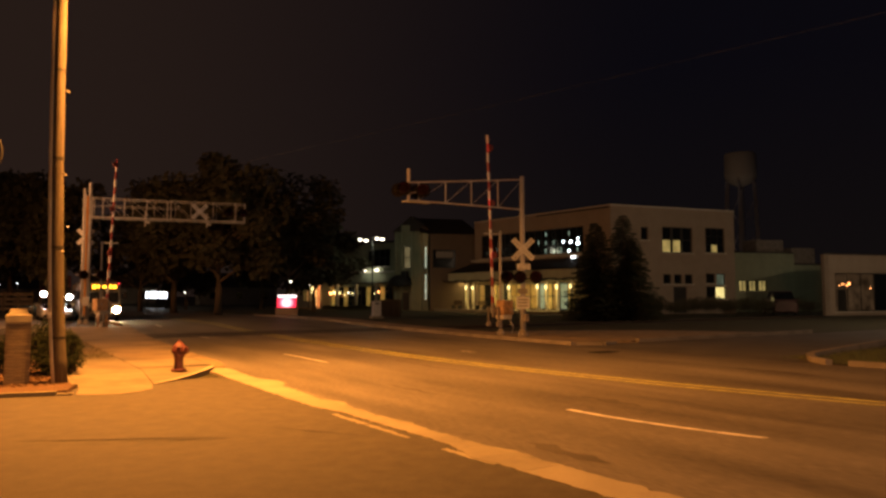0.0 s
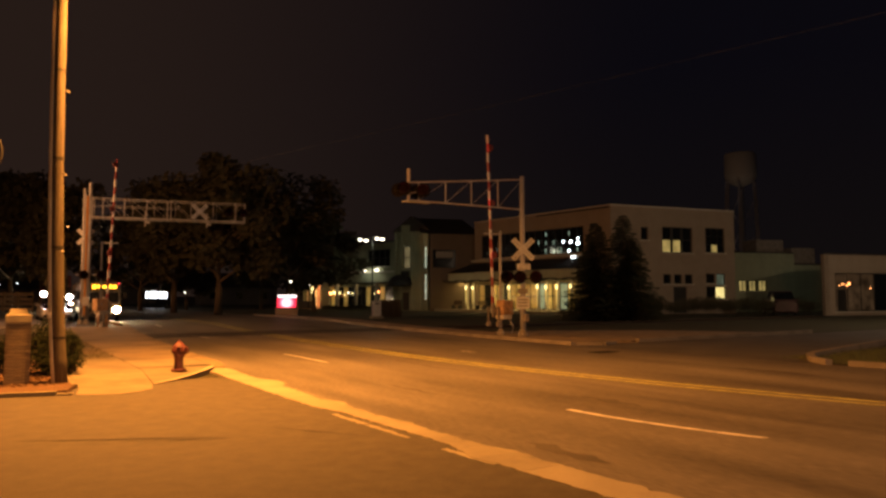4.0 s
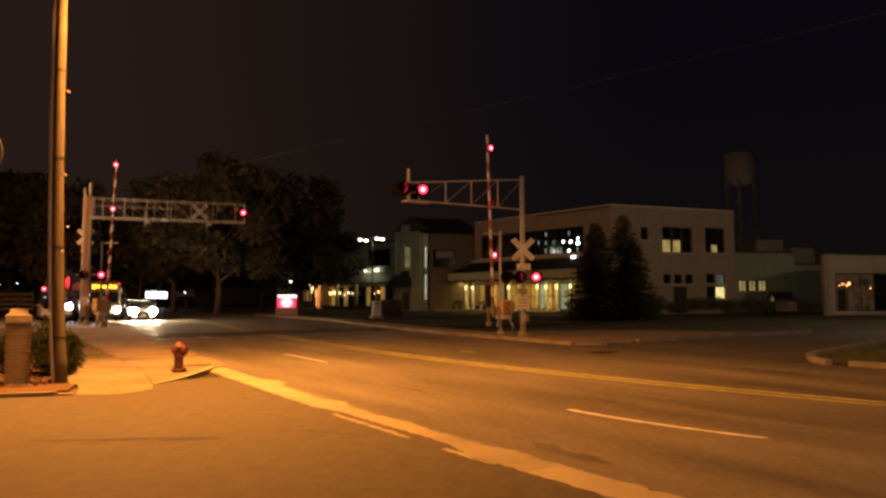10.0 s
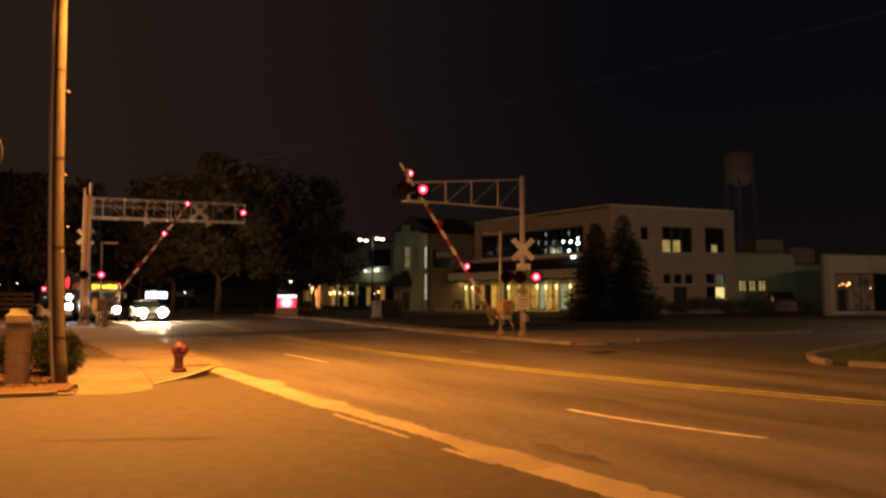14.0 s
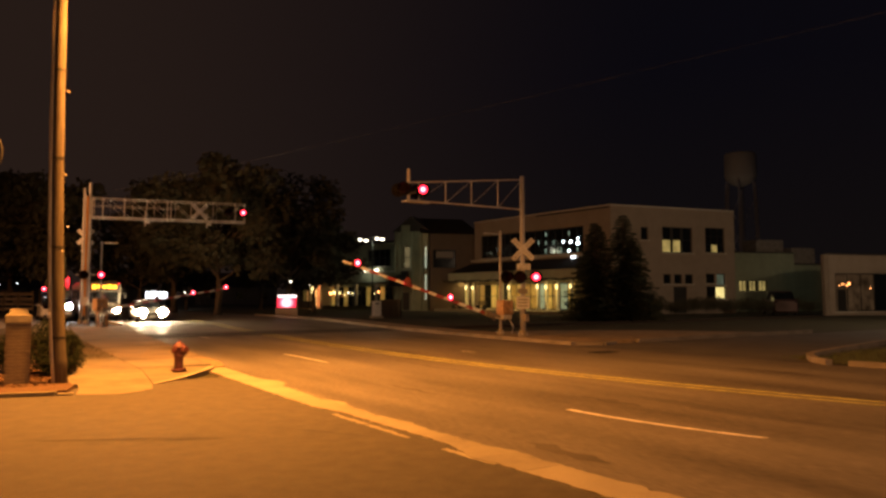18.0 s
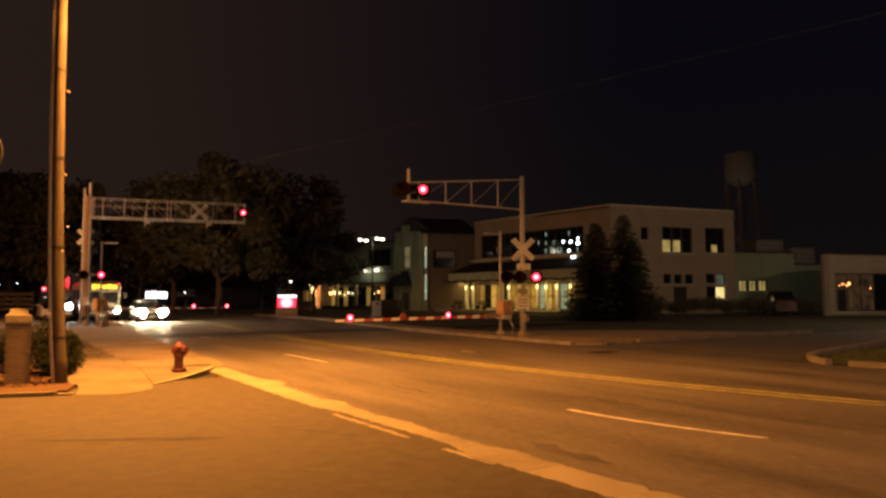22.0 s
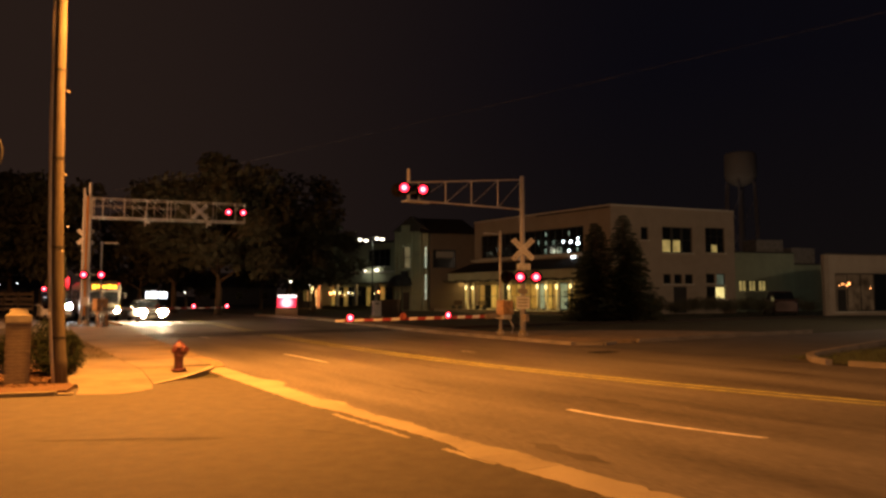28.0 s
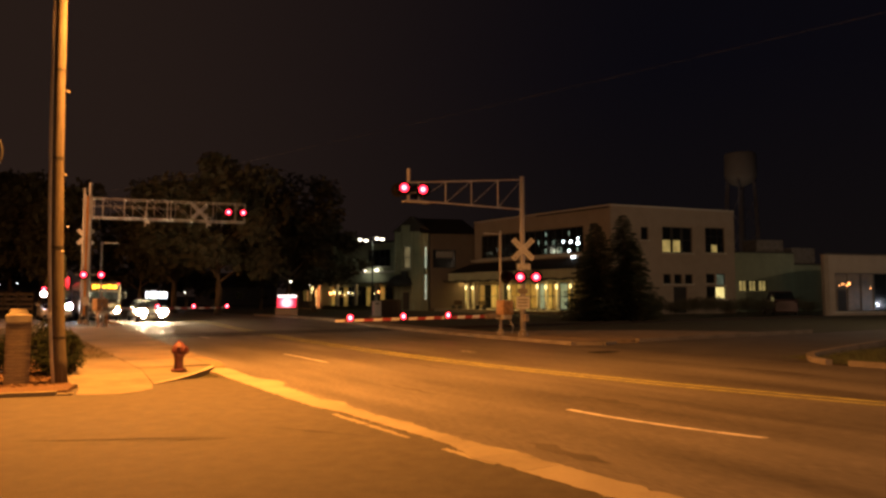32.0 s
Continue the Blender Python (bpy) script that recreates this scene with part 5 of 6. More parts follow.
# the wing along the road
RL, LRL = wall_frame((3.7, 81.2), (15.74, 65))
band = (1.2, 16.8, 5.95, 8.55)
store = (0.6, 15.6, 0.3, 3.0)
wall(civic, RL, LRL, -0.05, 10.2, [band, store], STUCCO, label="tan stucco wall along the road")
window(civic, RL, band, 16, 2)
sf = window(civic, RL, store, 14, 2, sill=False)
for i, pn in enumerate([o for o in sf.children if o.name.startswith("pane")]):
    pn.data.materials[0] = (ROOM_DIM, NIGHT_GLASS, ROOM_WARM, ROOM_MID, NIGHT_GLASS, ROOM_MID, ROOM_WARM, ROOM_DIM, ROOM_MID, GREEN_PANE, ROOM_WARM, ROOM_DIM, GREEN_PANE, ROOM_WARM)[i // 2]
OFFICE_SPOTS = [(14.0, 7.16, 0.2, TUBE_COOL), (15.0, 7.1, 0.27, TUBE_COOL), (15.95, 6.9, 0.28, TUBE_COOL), (14.77, 6.2, 0.22, TUBE_COOL), (14.8, 7.96, 0.13, GREEN_GLINT), (15.97, 7.4, 0.16, TUBE_COOL)]
# Green strips are glowing ovals standing in for glints on the window band.
OFFICE_SPOTS += [(x, z, 0.12, GREEN_GLINT) for x, z in ((11.55, 8.05), (11.55, 7.2), (11.5, 6.35), (10.45, 7.25), (12.67, 7.15), (13.7, 6.35), (15.9, 6.3), (9.4, 7.5), (8.3, 6.9), (7.2, 7.4))]
office = thing("office_window_spots", RL, "office lights and added green glints on the upper windows", "ceiling light")
for x, z, r, mt in OFFICE_SPOTS:
    bm = B()
    bmesh.ops.create_uvsphere(bm, u_segments=12, v_segments=8, radius=1, matrix=Matrix.Translation((x, 0.12, z)) @ Matrix.Diagonal((r * 0.6, 0.03, r * (0.6 if mt is TUBE_COOL else 2.0), 1)))
    part("light_panel", bm, mt, office, smooth=True)
led = part("ledge", box(B(), (8.3, -0.2, 5.7), (17.0, 0.4, 0.22), bevel=0.03), TRIM, civic, "pale stone ledge", at=RL)
part("ledge_lamp", box(B(), (15.85, -0.46, 5.5), (0.5, 0.1, 0.16), bevel=0.04), TUBE_COOL, led)
# arcade with a lean-to roof, fascia, scalloped canopy and columns
bm = B()
v = [bm.verts.new(x) for x in ((-3.2, 0.0, 5.45), (18.4, 0.0, 5.45), (18.4, -2.8, 4.35), (-3.2, -2.8, 4.35))]
bm.faces.new(v)
bmesh.ops.solidify(bm, geom=bm.faces[:], thickness=0.12)
part("arcade_roof", bm, SLATE, civic, "dark lean-to arcade roof", at=RL)
part("fascia", box(B(), (7.6, -2.75, 3.78), (21.6, 0.18, 0.95), bevel=0.02), FASCIA, civic, "pale green fascia band", at=RL)
part("arcade_ceiling", box(B(), (7.6, -1.35, 3.28), (21.4, 2.6, 0.08)), TRIM, civic, at=RL)
for i in range(8):
    x0 = -3.0 + 2.8 * i
    bm = B()
    for k in range(8):
        a0, a1 = k / 8, (k + 1) / 8
        box(bm, (x0 + 2.8 * (a0 + a1) / 2, -3.1, 3.2 + 0.2 * math.sin(math.pi * (a0 + a1) / 2)), (0.36, 0.75, 0.09))
    part("awning", bm, AWNING, civic, "dark scalloped awning", at=RL)


def lit_column(x, y, w, wash):
    """A cream column with a lantern at its head; a glowing cone below imitates its wash."""
    col = part("column", box(B(), (x, y, 1.65), (w, w, 3.2), bevel=0.03), TRIM, civic, "cream arcade column", at=RL)
    part("plinth", box(B(), (x, y, 0.25), (w * 1.5, w * 1.5, 0.5), bevel=0.02), TRIM, col)
    f = y - w / 2
    part("wall_lantern", box(B(), (x, f - 0.09, 2.6), (0.15, 0.14, 0.42), bevel=0.05), TUBE_WARM, col, "lit wall lantern")
    if wash:
        part("diffuser", lathe(B(), [(0.03, 0.75), (0.055, 1.4), (0.08, 2.36)], Matrix.Translation((x, f - 0.09, 0)), 10), WASH_WARM, col, "glowing cone standing in for the lantern's wash on the column")


for x, wash in ((-2.8, False), (1.87, True), (7.78, True), (13.18, True), (17.6, False)):
    lit_column(x, -2.6, 0.24, wash)
for x in (0.2, 6.42, 12.09, 13.59):
    lit_column(x, -0.32, 0.2, True)
part("terrace", box(B(), (7.6, -2.2, 0.07), (22.5, 4.4, 0.3), bevel=0.02), CONCRETE, civic, "pale concrete terrace", at=RL)
for x, z in ((1.2, 0), (5.4, 0), (9.8, 0)):
    bn = thing("bench", RL @ Matrix.Translation((x, -3.6, 0.22)), "dark slatted bench before the arcade", "bench", "arcade benches")
    for j in range(3):
        part("seat_slat", box(B(), (0, -0.16 + 0.16 * j, 0.45), (1.5, 0.12, 0.04), bevel=0.008), BARK, bn)
        part("back_slat", box(B(), (0, 0.26, 0.58 + 0.14 * j), (1.5, 0.04, 0.1), bevel=0.008), BARK, bn)
    for sx in (-0.6, 0.6):
        part("leg", box(B(), (sx, 0.02, 0.22), (0.06, 0.5, 0.44), bevel=0.01), BLACK, bn)
        part("back_post", box(B(), (sx, 0.3, 0.65), (0.05, 0.04, 0.5)), BLACK, bn)
lamp("arcade_light", "AREA", RL @ Matrix.Translation((6.6, -1.4, 3.2)), 250, (1.0, 0.64, 0.20), 17.5, 0.5)
# end wall
RR, LRR = wall_frame((15.74, 65), (29.54, 70.3))
w0, w1, w2 = (3.4, 4.25, 7.04, 8.3), (5.89, 9.49, 5.9, 8.4), (11.1, 13.53, 5.98, 8.48)
l1, dr, l2, l3, l4 = ((5.92, 6.85, 2.85, 3.8), (7.2, 8.15, 2.85, 3.8), (8.5, 9.45, 2.85, 3.8)), (7.08, 8.71, 0.0, 2.57), (11.1, 12.2, 2.93, 3.9), (12.4, 13.5, 2.75, 3.9), (11.1, 13.56, 1.4, 2.62)
wall(civic, RR, LRR, -0.05, 10.2, [w0, w1, w2, *l1, dr, l2, l3, l4], STUCCO, label="tan stucco end wall")
window(civic, RR, w0, 1, 1)
window(civic, RR, w1, 3, 2, lit={(0, 0), (1, 0)}, lit_mt=BLIND_WARM, bar=0.28)
window(civic, RR, w2, 3, 3, lit={(1, 0)}, lit_mt=BLIND_WARM)
for o in l1:
    window(civic, RR, o, 1, 1)
window(civic, RR, l2, 1, 1)
window(civic, RR, l3, 1, 1, lit={(0, 0)}, lit_mt=glow("dim_green_blind", (0.7, 1.0, 0.8), 0.05, vary=0.8))
window(civic, RR, l4, 2, 1, lit={(1, 0)}, lit_mt=BLIND_BRIGHT)
dleaf = part("door", box(B(), (7.9, 0.15, 1.28), (1.6, 0.08, 2.5), bevel=0.01), FRAME_DARK, civic, "dark double door", at=RR)
for x in (7.8, 8.0):
    part("door_handle", box(B(), (x, 0.08, 1.1), (0.03, 0.06, 0.3), bevel=0.006), CHROME, dleaf)
bm = B()
prism(bm, [(15.5, 65.1), (29.6, 70.55), (18.5, 86.5), (3.8, 81.3)], 10.0, 10.16)
part("roof", bm, SLATE, civic, "flat dark roof")
for fr, ln in ((RL, LRL), (RR, LRR)):
    part("parapet_cap", box(B(), (ln / 2, 0.16, 10.26), (ln + 0.1, 0.46, 0.12), bevel=0.02), TRIM, civic, "pale parapet cap", at=fr)
# gabled middle and corner tower
CB, LCB = wall_frame((-1.45, 80), (3.9, 81.6))
panel = (0.3, 3.1, 4.9, 7.05)
wall(civic, CB, LCB, -0.05, 8.9, [panel], BROWN_STUCCO, label="brown stucco gable wall")
window(civic, CB, panel, 1, 2, sill=False)
part("sign_panel", box(B(), (1.7, -0.06, 6.45), (2.1, 0.06, 0.75), bevel=0.02), BUS_PAINT, civic, "dull cream sign panel", at=CB)
bm = B()
v = [bm.verts.new(x) for x in ((-1.4, -0.6, 8.85), (LCB + 0.5, -0.6, 8.85), (LCB - 0.6, 3.5, 11.0), (-0.4, 3.5, 11.0))]
bm.faces.new(v)
bmesh.ops.solidify(bm, geom=bm.faces[:], thickness=0.2)
part("hip_roof", bm, SLATE, civic, "dark shingled hip roof", at=CB)
TW, LTW = wall_frame((-5.6, 82), (-1.7, 80.4))
arch, slit_a, slit_b, tdoor = (1.03, 1.91, 4.9, 7.5), (3.68, 4.0, 4.85, 7.4), (3.68, 4.0, 1.2, 4.2), (0.9, 1.8, 0.0, 2.1)
wall(civic, TW, LTW, -0.05, 9.2, [arch, slit_a, slit_b, tdoor], STUCCO_PALE, label="pale green tower wall")
wa = window(civic, TW, arch, 1, 2, lit={(0, 0), (0, 1)}, lit_mt=glow("dim_lit_glass", (1.0, 0.8, 0.4), 0.10, vary=0.3))
bm = B()
for k in range(12):
    a0, a1 = math.pi * k / 12, math.pi * (k + 1) / 12
    q0, q1 = (1.47 + 0.44 * math.cos(a0), 7.06 + 0.44 * math.sin(a0)), (1.47 + 0.44 * math.cos(a1), 7.06 + 0.44 * math.sin(a1))
    bm.faces.new([bm.verts.new((x, 0.06, z)) for x, z in (q0, (q0[0], 7.5), (q1[0], 7.5), q1)])
bmesh.ops.solidify(bm, geom=bm.faces[:], thickness=0.08)
part("arch_head", bm, STUCCO_PALE, wa)
for o in (slit_a, slit_b):
    window(civic, TW, o, 1, 4, lit={(0, i) for i in range(4)}, lit_mt=glow("pale_lit_slit", (0.9, 1.0, 0.75), 0.55, vary=0.5), frame_mt=TRIM, sill=False)
part("door", box(B(), (1.35, 0.15, 1.05), (0.86, 0.07, 2.05), bevel=0.01), FRAME_DARK, civic, "dark tower door", at=TW)
bm = B()
v = [bm.verts.new(x) for x in ((-0.3, -0.3, 9.2), (LTW + 0.3, -0.3, 9.2), (LTW / 2, -0.3, 11.0), (-0.3, 3.6, 9.2), (LTW + 0.3, 3.6, 9.2), (LTW / 2, 3.6, 11.0))]
for f in ((0, 1, 2), (5, 4, 3), (0, 2, 5, 3), (1, 4, 5, 2)):
    bm.faces.new([v[i] for i in f])
part("tower_gable", bm, SLATE, civic, "dark shingled tower gable", at=TW)
part("gable_panel", box(B(), (1.45, -0.33, 9.5), (1.1, 0.08, 0.9), bevel=0.02), STUCCO_PALE, civic, "pale green panel under the gable", at=TW)
for x in (0.1, 0.75, 2.25, 3.3):
    part("pilaster", box(B(), (x, -0.12, 4.6), (0.28, 0.24, 9.2), bevel=0.03), STUCCO_PALE, civic, at=TW)
bm = B()
bmesh.ops.create_uvsphere(bm, u_segments=20, v_segments=14, radius=1)
bmesh.ops.bisect_plane(bm, geom=bm.verts[:] + bm.edges[:] + bm.faces[:], plane_co=(0, 0, 0), plane_no=(0, 0, -1), clear_outer=True)
bmesh.ops.transform(bm, verts=bm.verts, matrix=Matrix.Translation((0.75, -0.2, 3.0)) @ Matrix.Diagonal((1.55, 1.15, 1.2, 1)))
bmesh.ops.solidify(bm, geom=bm.faces[:], thickness=0.05)
box(bm, (0.75, -0.75, 2.92), (2.9, 1.1, 0.2), bevel=0.05)
box(bm, (1.45, -0.55, 4.0), (0.75, 0.7, 1.1), bevel=0.12)
part("entrance_awning", bm, BLACK, civic, "black domed entrance awning", at=TW)
# left wing
LW, LLW = wall_frame((-16.5, 95), (-5.5, 85.8))
lwin, lstore = (8.9, 12.9, 5.4, 7.55), (1.7, 13.6, 0.2, 2.9)
wall(civic, LW, LLW, -0.05, 8.4, [lwin, lstore], STUCCO_PALE, label="pale green wing wall")
window(civic, LW, lwin, 4, 2)
window(civic, LW, lstore, 14, 1, lit={(i, 0) for i in (0, 3, 8, 11)}, lit_mt=ROOM_MID, frame_mt=FRAME_DARK, sill=False)
# The light on this column is put into its glowing material.
part("porch_column", box(B(), (1.1, -1.5, 1.6), (0.3, 0.3, 3.1), bevel=0.05), glow("self_glowing_red_column", (1.0, 0.30, 0.08), 0.7, vary=0.6), civic, "porch column glowing red-orange by its own material", at=LW)
for x, z, r, mt in ((2.2, 2.0, 0.2, BULB_ORANGE), (2.9, 2.1, 0.22, TUBE_WARM), (3.4, 1.75, 0.16, BULB_ORANGE), (3.9, 2.05, 0.17, TUBE_WARM), (5.0, 1.8, 0.1, TUBE_WARM), (5.7, 2.05, 0.1, LAMP_WHITE), (6.45, 2.0, 0.1, TUBE_WARM), (10.6, 1.95, 0.13, TUBE_WARM), (11.2, 2.2, 0.16, BULB_ORANGE)):
    bm = B()
    bmesh.ops.create_uvsphere(bm, u_segments=10, v_segments=6, radius=r, matrix=Matrix.Translation((x, -0.35, z)))
    part("porch_globe", bm, mt, civic, "lit porch globe", at=LW)
lamp("porch_light", "AREA", LW @ Matrix.Translation((6.5, -1.2, 3.1)), 26, (1.0, 0.66, 0.26), 11, 0.5)
for i in range(3):
    part("awning", box(B(), (5.9 + 3.2 * i, -0.9, 3.3), (3.0, 1.8, 0.14), bevel=0.04), AWNING, civic, "dark flat awning", at=LW)
    part("column", box(B(), (4.7 + 3.6 * i, -1.4, 1.6), (0.3, 0.3, 3.2), bevel=0.02), TRIM, civic, "cream column", at=LW)
part("wing_ledge", box(B(), (LLW / 2, -0.15, 4.7), (LLW, 0.3, 0.2), bevel=0.03), TRIM, civic, at=LW)
part("wing_roof", box(B(), (LLW / 2, 3.0, 8.45), (LLW + 0.6, 6.5, 0.2)), SLATE, civic, at=LW)
for x in (8.7, 10.9):
    part("wall_lamp", box(B(), (x, -0.4, 4.95), (0.55, 0.3, 0.14), bevel=0.03), LAMP_WHITE, civic, "lit wall lamp", at=LW)
lamp("wing_wall_light", "AREA", LW @ Matrix.Translation((9.8, -0.9, 4.9)) @ Matrix.Rotation(radians(35), 4, "X"), 16, (1.0, 0.92, 0.7), 3.0, 0.4)
# low far wing with a lit porch
FL, LFL = wall_frame((-24, 107), (-16.5, 96))
fo = [(6.3 + 1.15 * i, 7.1 + 1.15 * i, 0.9, 2.5) for i in range(6)]
wall(civic, FL, LFL, -0.05, 3.6, fo, STUCCO, label="low tan porch wing")
for i, o in enumerate(fo):
    window(civic, FL, o, 1, 1, lit={(0, 0)}, lit_mt=(ROOM_MID, glow("lit_orange_porch", (1.0, 0.45, 0.12), 0.5, vary=0.4), ROOM_DIM)[i % 3], frame_mt=TRIM, sill=False)
# This column emits too, in place of a lamp shining on it.
part("porch_column", box(B(), (11.35, -0.4, 1.55), (0.42, 0.4, 2.6), bevel=0.05), glow("self_glowing_orange_column", (1.0, 0.45, 0.12), 3.0, vary=0.5), civic, "porch column glowing orange by its own material", at=FL)
part("porch_lamp", box(B(), (11.35, -0.8, 2.5), (0.4, 0.2, 0.8), bevel=0.05), TUBE_WARM, civic, "bright porch lamp", at=FL)
part("porch_roof", box(B(), (LFL / 2, 1.0, 3.7), (LFL + 1, 4.0, 0.2)), SLATE, civic, at=FL)

# annex and shop
annex = thing("annex_building", Matrix(), "low green-grey annex with three lit windows", "building")
AN, LAN = wall_frame((30.2, 75.7), (39.5, 78.2))
aw = [(1.21 + 1.14, 2.23 + 1.14, 2.18, 3.37), (2.52 + 1.14, 3.47 + 1.14, 2.19, 3.37), (3.76 + 1.14, 4.8 + 1.14, 2.19, 3.38)]
wall(annex, AN, LAN, -0.05, 6.45, aw, STUCCO_PALE, label="green-grey annex wall")
for o in aw:
    window(annex, AN, o, 2, 1, lit={(0, 0), (1, 0)}, lit_mt=BLIND_WARM)
part("annex_roof", box(B(), (LAN / 2, 4.0, 6.5), (LAN, 8, 0.15)), SLATE, annex, at=AN)
AL, LAL = wall_frame((39.5, 78.2), (46.5, 80))
wall(annex, AL, LAL, -0.05, 5.2, [], STUCCO_PALE, label="lower annex wall")
part("annex_roof", box(B(), (LAL / 2, 3.5, 5.25), (LAL, 7, 0.2)), SLATE, annex, at=AL)
part("roof_unit", box(B(), (7.6, 2.5, 7.3), (3.6, 2.4, 1.5), bevel=0.05), RUSTY, annex, "grey rooftop plant box", at=AN)
part("roof_unit", box(B(), (3.0, 3.0, 6.3), (3.2, 2.2, 1.9), bevel=0.05), RUSTY, annex, "grey rooftop plant box", at=AL)

shop = thing("corner_shop", Matrix(), "low tan shop with a wide dark glass front", "building")
SH, LSH = wall_frame((34.0, 62), (47, 65.4))
so = (1.1, 11.5, 0.3, 3.75)
wall(shop, SH, LSH, -0.05, 5.4, [so], STUCCO, label="tan stucco shop front")
w = window(shop, SH, so, 7, 1, lit={(i, 0) for i in (0, 1, 2, 4, 5)}, lit_mt=SHOP_DIM)
part("door_panel", box(B(), (1.9, 0.1, 1.3), (0.9, 0.05, 2.0), bevel=0.01), FRAME_DARK, w)
for x, z, r in ((2.05, 2.75, 0.06), (2.75, 2.8, 0.1), (2.5, 2.65, 0.07), (5.1, 2.4, 0.04), (1.7, 2.6, 0.04)):
    bm = B()
    bmesh.ops.create_uvsphere(bm, u_segments=10, v_segments=6, radius=r, matrix=Matrix.Translation((x, 0.10, z)))
    part("pendant_bulb", bm, BULB_ORANGE, shop, "orange glowing pendant bulb", at=SH)
part("shop_roof", prism(B(), [(33.9, 61.9), (47.0, 65.3), (51.5, 73.2), (39.1, 70.05)], 5.38, 5.52), SLATE, shop, "flat dark shop roof")
SS, LSS = wall_frame((39.2, 70), (34.0, 62))
wall(shop, SS, LSS - 0.01, -0.05, 5.4, [], STUCCO, label="tan stucco side wall")

# assumed street lamps outside the view, carrying the road, corner and crossing lights
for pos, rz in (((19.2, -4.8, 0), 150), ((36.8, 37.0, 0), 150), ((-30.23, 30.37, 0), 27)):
    t = thing("assumed_street_lamp", Matrix.Translation(pos) @ Matrix.Rotation(radians(rz), 4, "Z"), "assumed grey street lamp with a cobra head, out of view", "street lamp", "street lamps")
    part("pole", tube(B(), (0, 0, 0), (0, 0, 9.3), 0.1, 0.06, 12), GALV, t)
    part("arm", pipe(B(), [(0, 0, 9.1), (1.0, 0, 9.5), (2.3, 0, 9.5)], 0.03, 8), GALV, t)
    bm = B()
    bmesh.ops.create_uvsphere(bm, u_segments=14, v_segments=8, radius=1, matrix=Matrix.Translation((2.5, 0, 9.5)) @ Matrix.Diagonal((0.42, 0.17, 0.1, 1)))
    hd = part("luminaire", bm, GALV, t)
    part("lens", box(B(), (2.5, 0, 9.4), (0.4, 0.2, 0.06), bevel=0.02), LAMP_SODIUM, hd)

# water tower, far off
wt = thing("water_tower", Matrix.Translation((69.1, 160, 0)), "dim distant water tower on legs", "water tower")
part("tank", lathe(B(), [(0.6, 26.9), (2.0, 27.4), (3.3, 28.6), (3.5, 29.4), (3.5, 34.2), (3.3, 34.6), (1.6, 34.9), (0.3, 35.0)], None, 28), TRIM, wt, smooth=True)
part("riser", tube(B(), (0, 0, 0), (0, 0, 26), 0.6, seg=12), GALV, wt)
for k in range(6):
    a = 2 * math.pi * k / 6
    part("leg", tube(B(), (4.6 * math.cos(a), 4.6 * math.sin(a), 0), (3.3 * math.cos(a), 3.3 * math.sin(a), 28), 0.22, seg=8), GALV, wt)
    a1 = 2 * math.pi * (k + 1) / 6
    for z0, z1 in ((8, 16), (16, 24)):
        part("brace", tube(B(), (4.2 * math.cos(a), 4.2 * math.sin(a), z0), (3.8 * math.cos(a1), 3.8 * math.sin(a1), z1), 0.06, seg=5), GALV, wt)

# No floodlight is known: spot added to raise the tank above the sky.
lamp("tower_flood", "SPOT", look((58, 138, 1.0), (69.1, 160, 32)), 1000, (1.0, 0.72, 0.58), 0.3, angle=14)
# Point light hidden behind the shop, added to brighten the annex wall.
lamp("yard_lamp", "POINT", Matrix.Translation((40.5, 71.5, 4.2)), 46, (1.0, 0.93, 0.68), 0.2)

# car-park lamp post with lit heads, its cabinet, and the message board
lp = thing("car_park_lamp", Matrix.Translation((-7.5, 74, 0)), "car-park lamp post with bright white heads", "street lamp")
part("post", tube(B(), (0, 0, 0), (0, 0, 8.0), 0.09, 0.06, 12), BLACK, lp)
for x, y, z, w in ((-1.35, 0, 7.72, 0.62), (-0.75, 0.2, 7.62, 0.75), (0.45, 0.0, 7.8, 0.6), (1.0, 0.2, 7.75, 0.85)):
    hd = part("lamp_head", box(B(), (x, y, z + 0.12), (w, 0.4, 0.12), bevel=0.03), BLACK, lp)
    bm = B()
    bmesh.ops.create_uvsphere(bm, u_segments=14, v_segments=8, radius=1, matrix=Matrix.Translation((x, y - 0.05, z)) @ Matrix.Diagonal((w * 0.3, 0.17, 0.16, 1)))
    part("lens", bm, LAMP_WHITE, hd, "lit white lamp", smooth=True)
    part("arm", tube(B(), (0, 0, 7.85), (x, y, z + 0.15), 0.03, seg=6), BLACK, lp)
lamp("car_park_light_source", "POINT", Matrix.Translation((-7.4, 73.5, 7.3)), 90, (0.95, 1.0, 0.70), 0.4)

cab = thing("utility_cabinet", Matrix.Translation((-5.25, 55, 0)) @ Matrix.Rotation(radians(20), 4, "Z"), "white steel utility cabinet on a concrete pad", "cabinet")
part("body", box(B(), (0, 0, 0.7), (0.62, 0.6, 1.2), bevel=0.03), SIGN_WHITE, cab)
part("door", box(B(), (0, -0.31, 0.72), (0.52, 0.02, 1.05), bevel=0.006), SIGN_WHITE, cab)
part("pad", box(B(), (0, 0, 0.03), (0.9, 0.9, 0.2), bevel=0.02), CONCRETE, cab)
part("louvre", box(B(), (0, -0.325, 1.1), (0.3, 0.01, 0.12)), BLACK, cab)
bn = thing("trash_enclosure", Matrix.Translation((-4.3, 55.6, 0)) @ Matrix.Rotation(radians(-8), 4, "Z"), "dark brown fenced enclosure beside the cabinet", "enclosure")
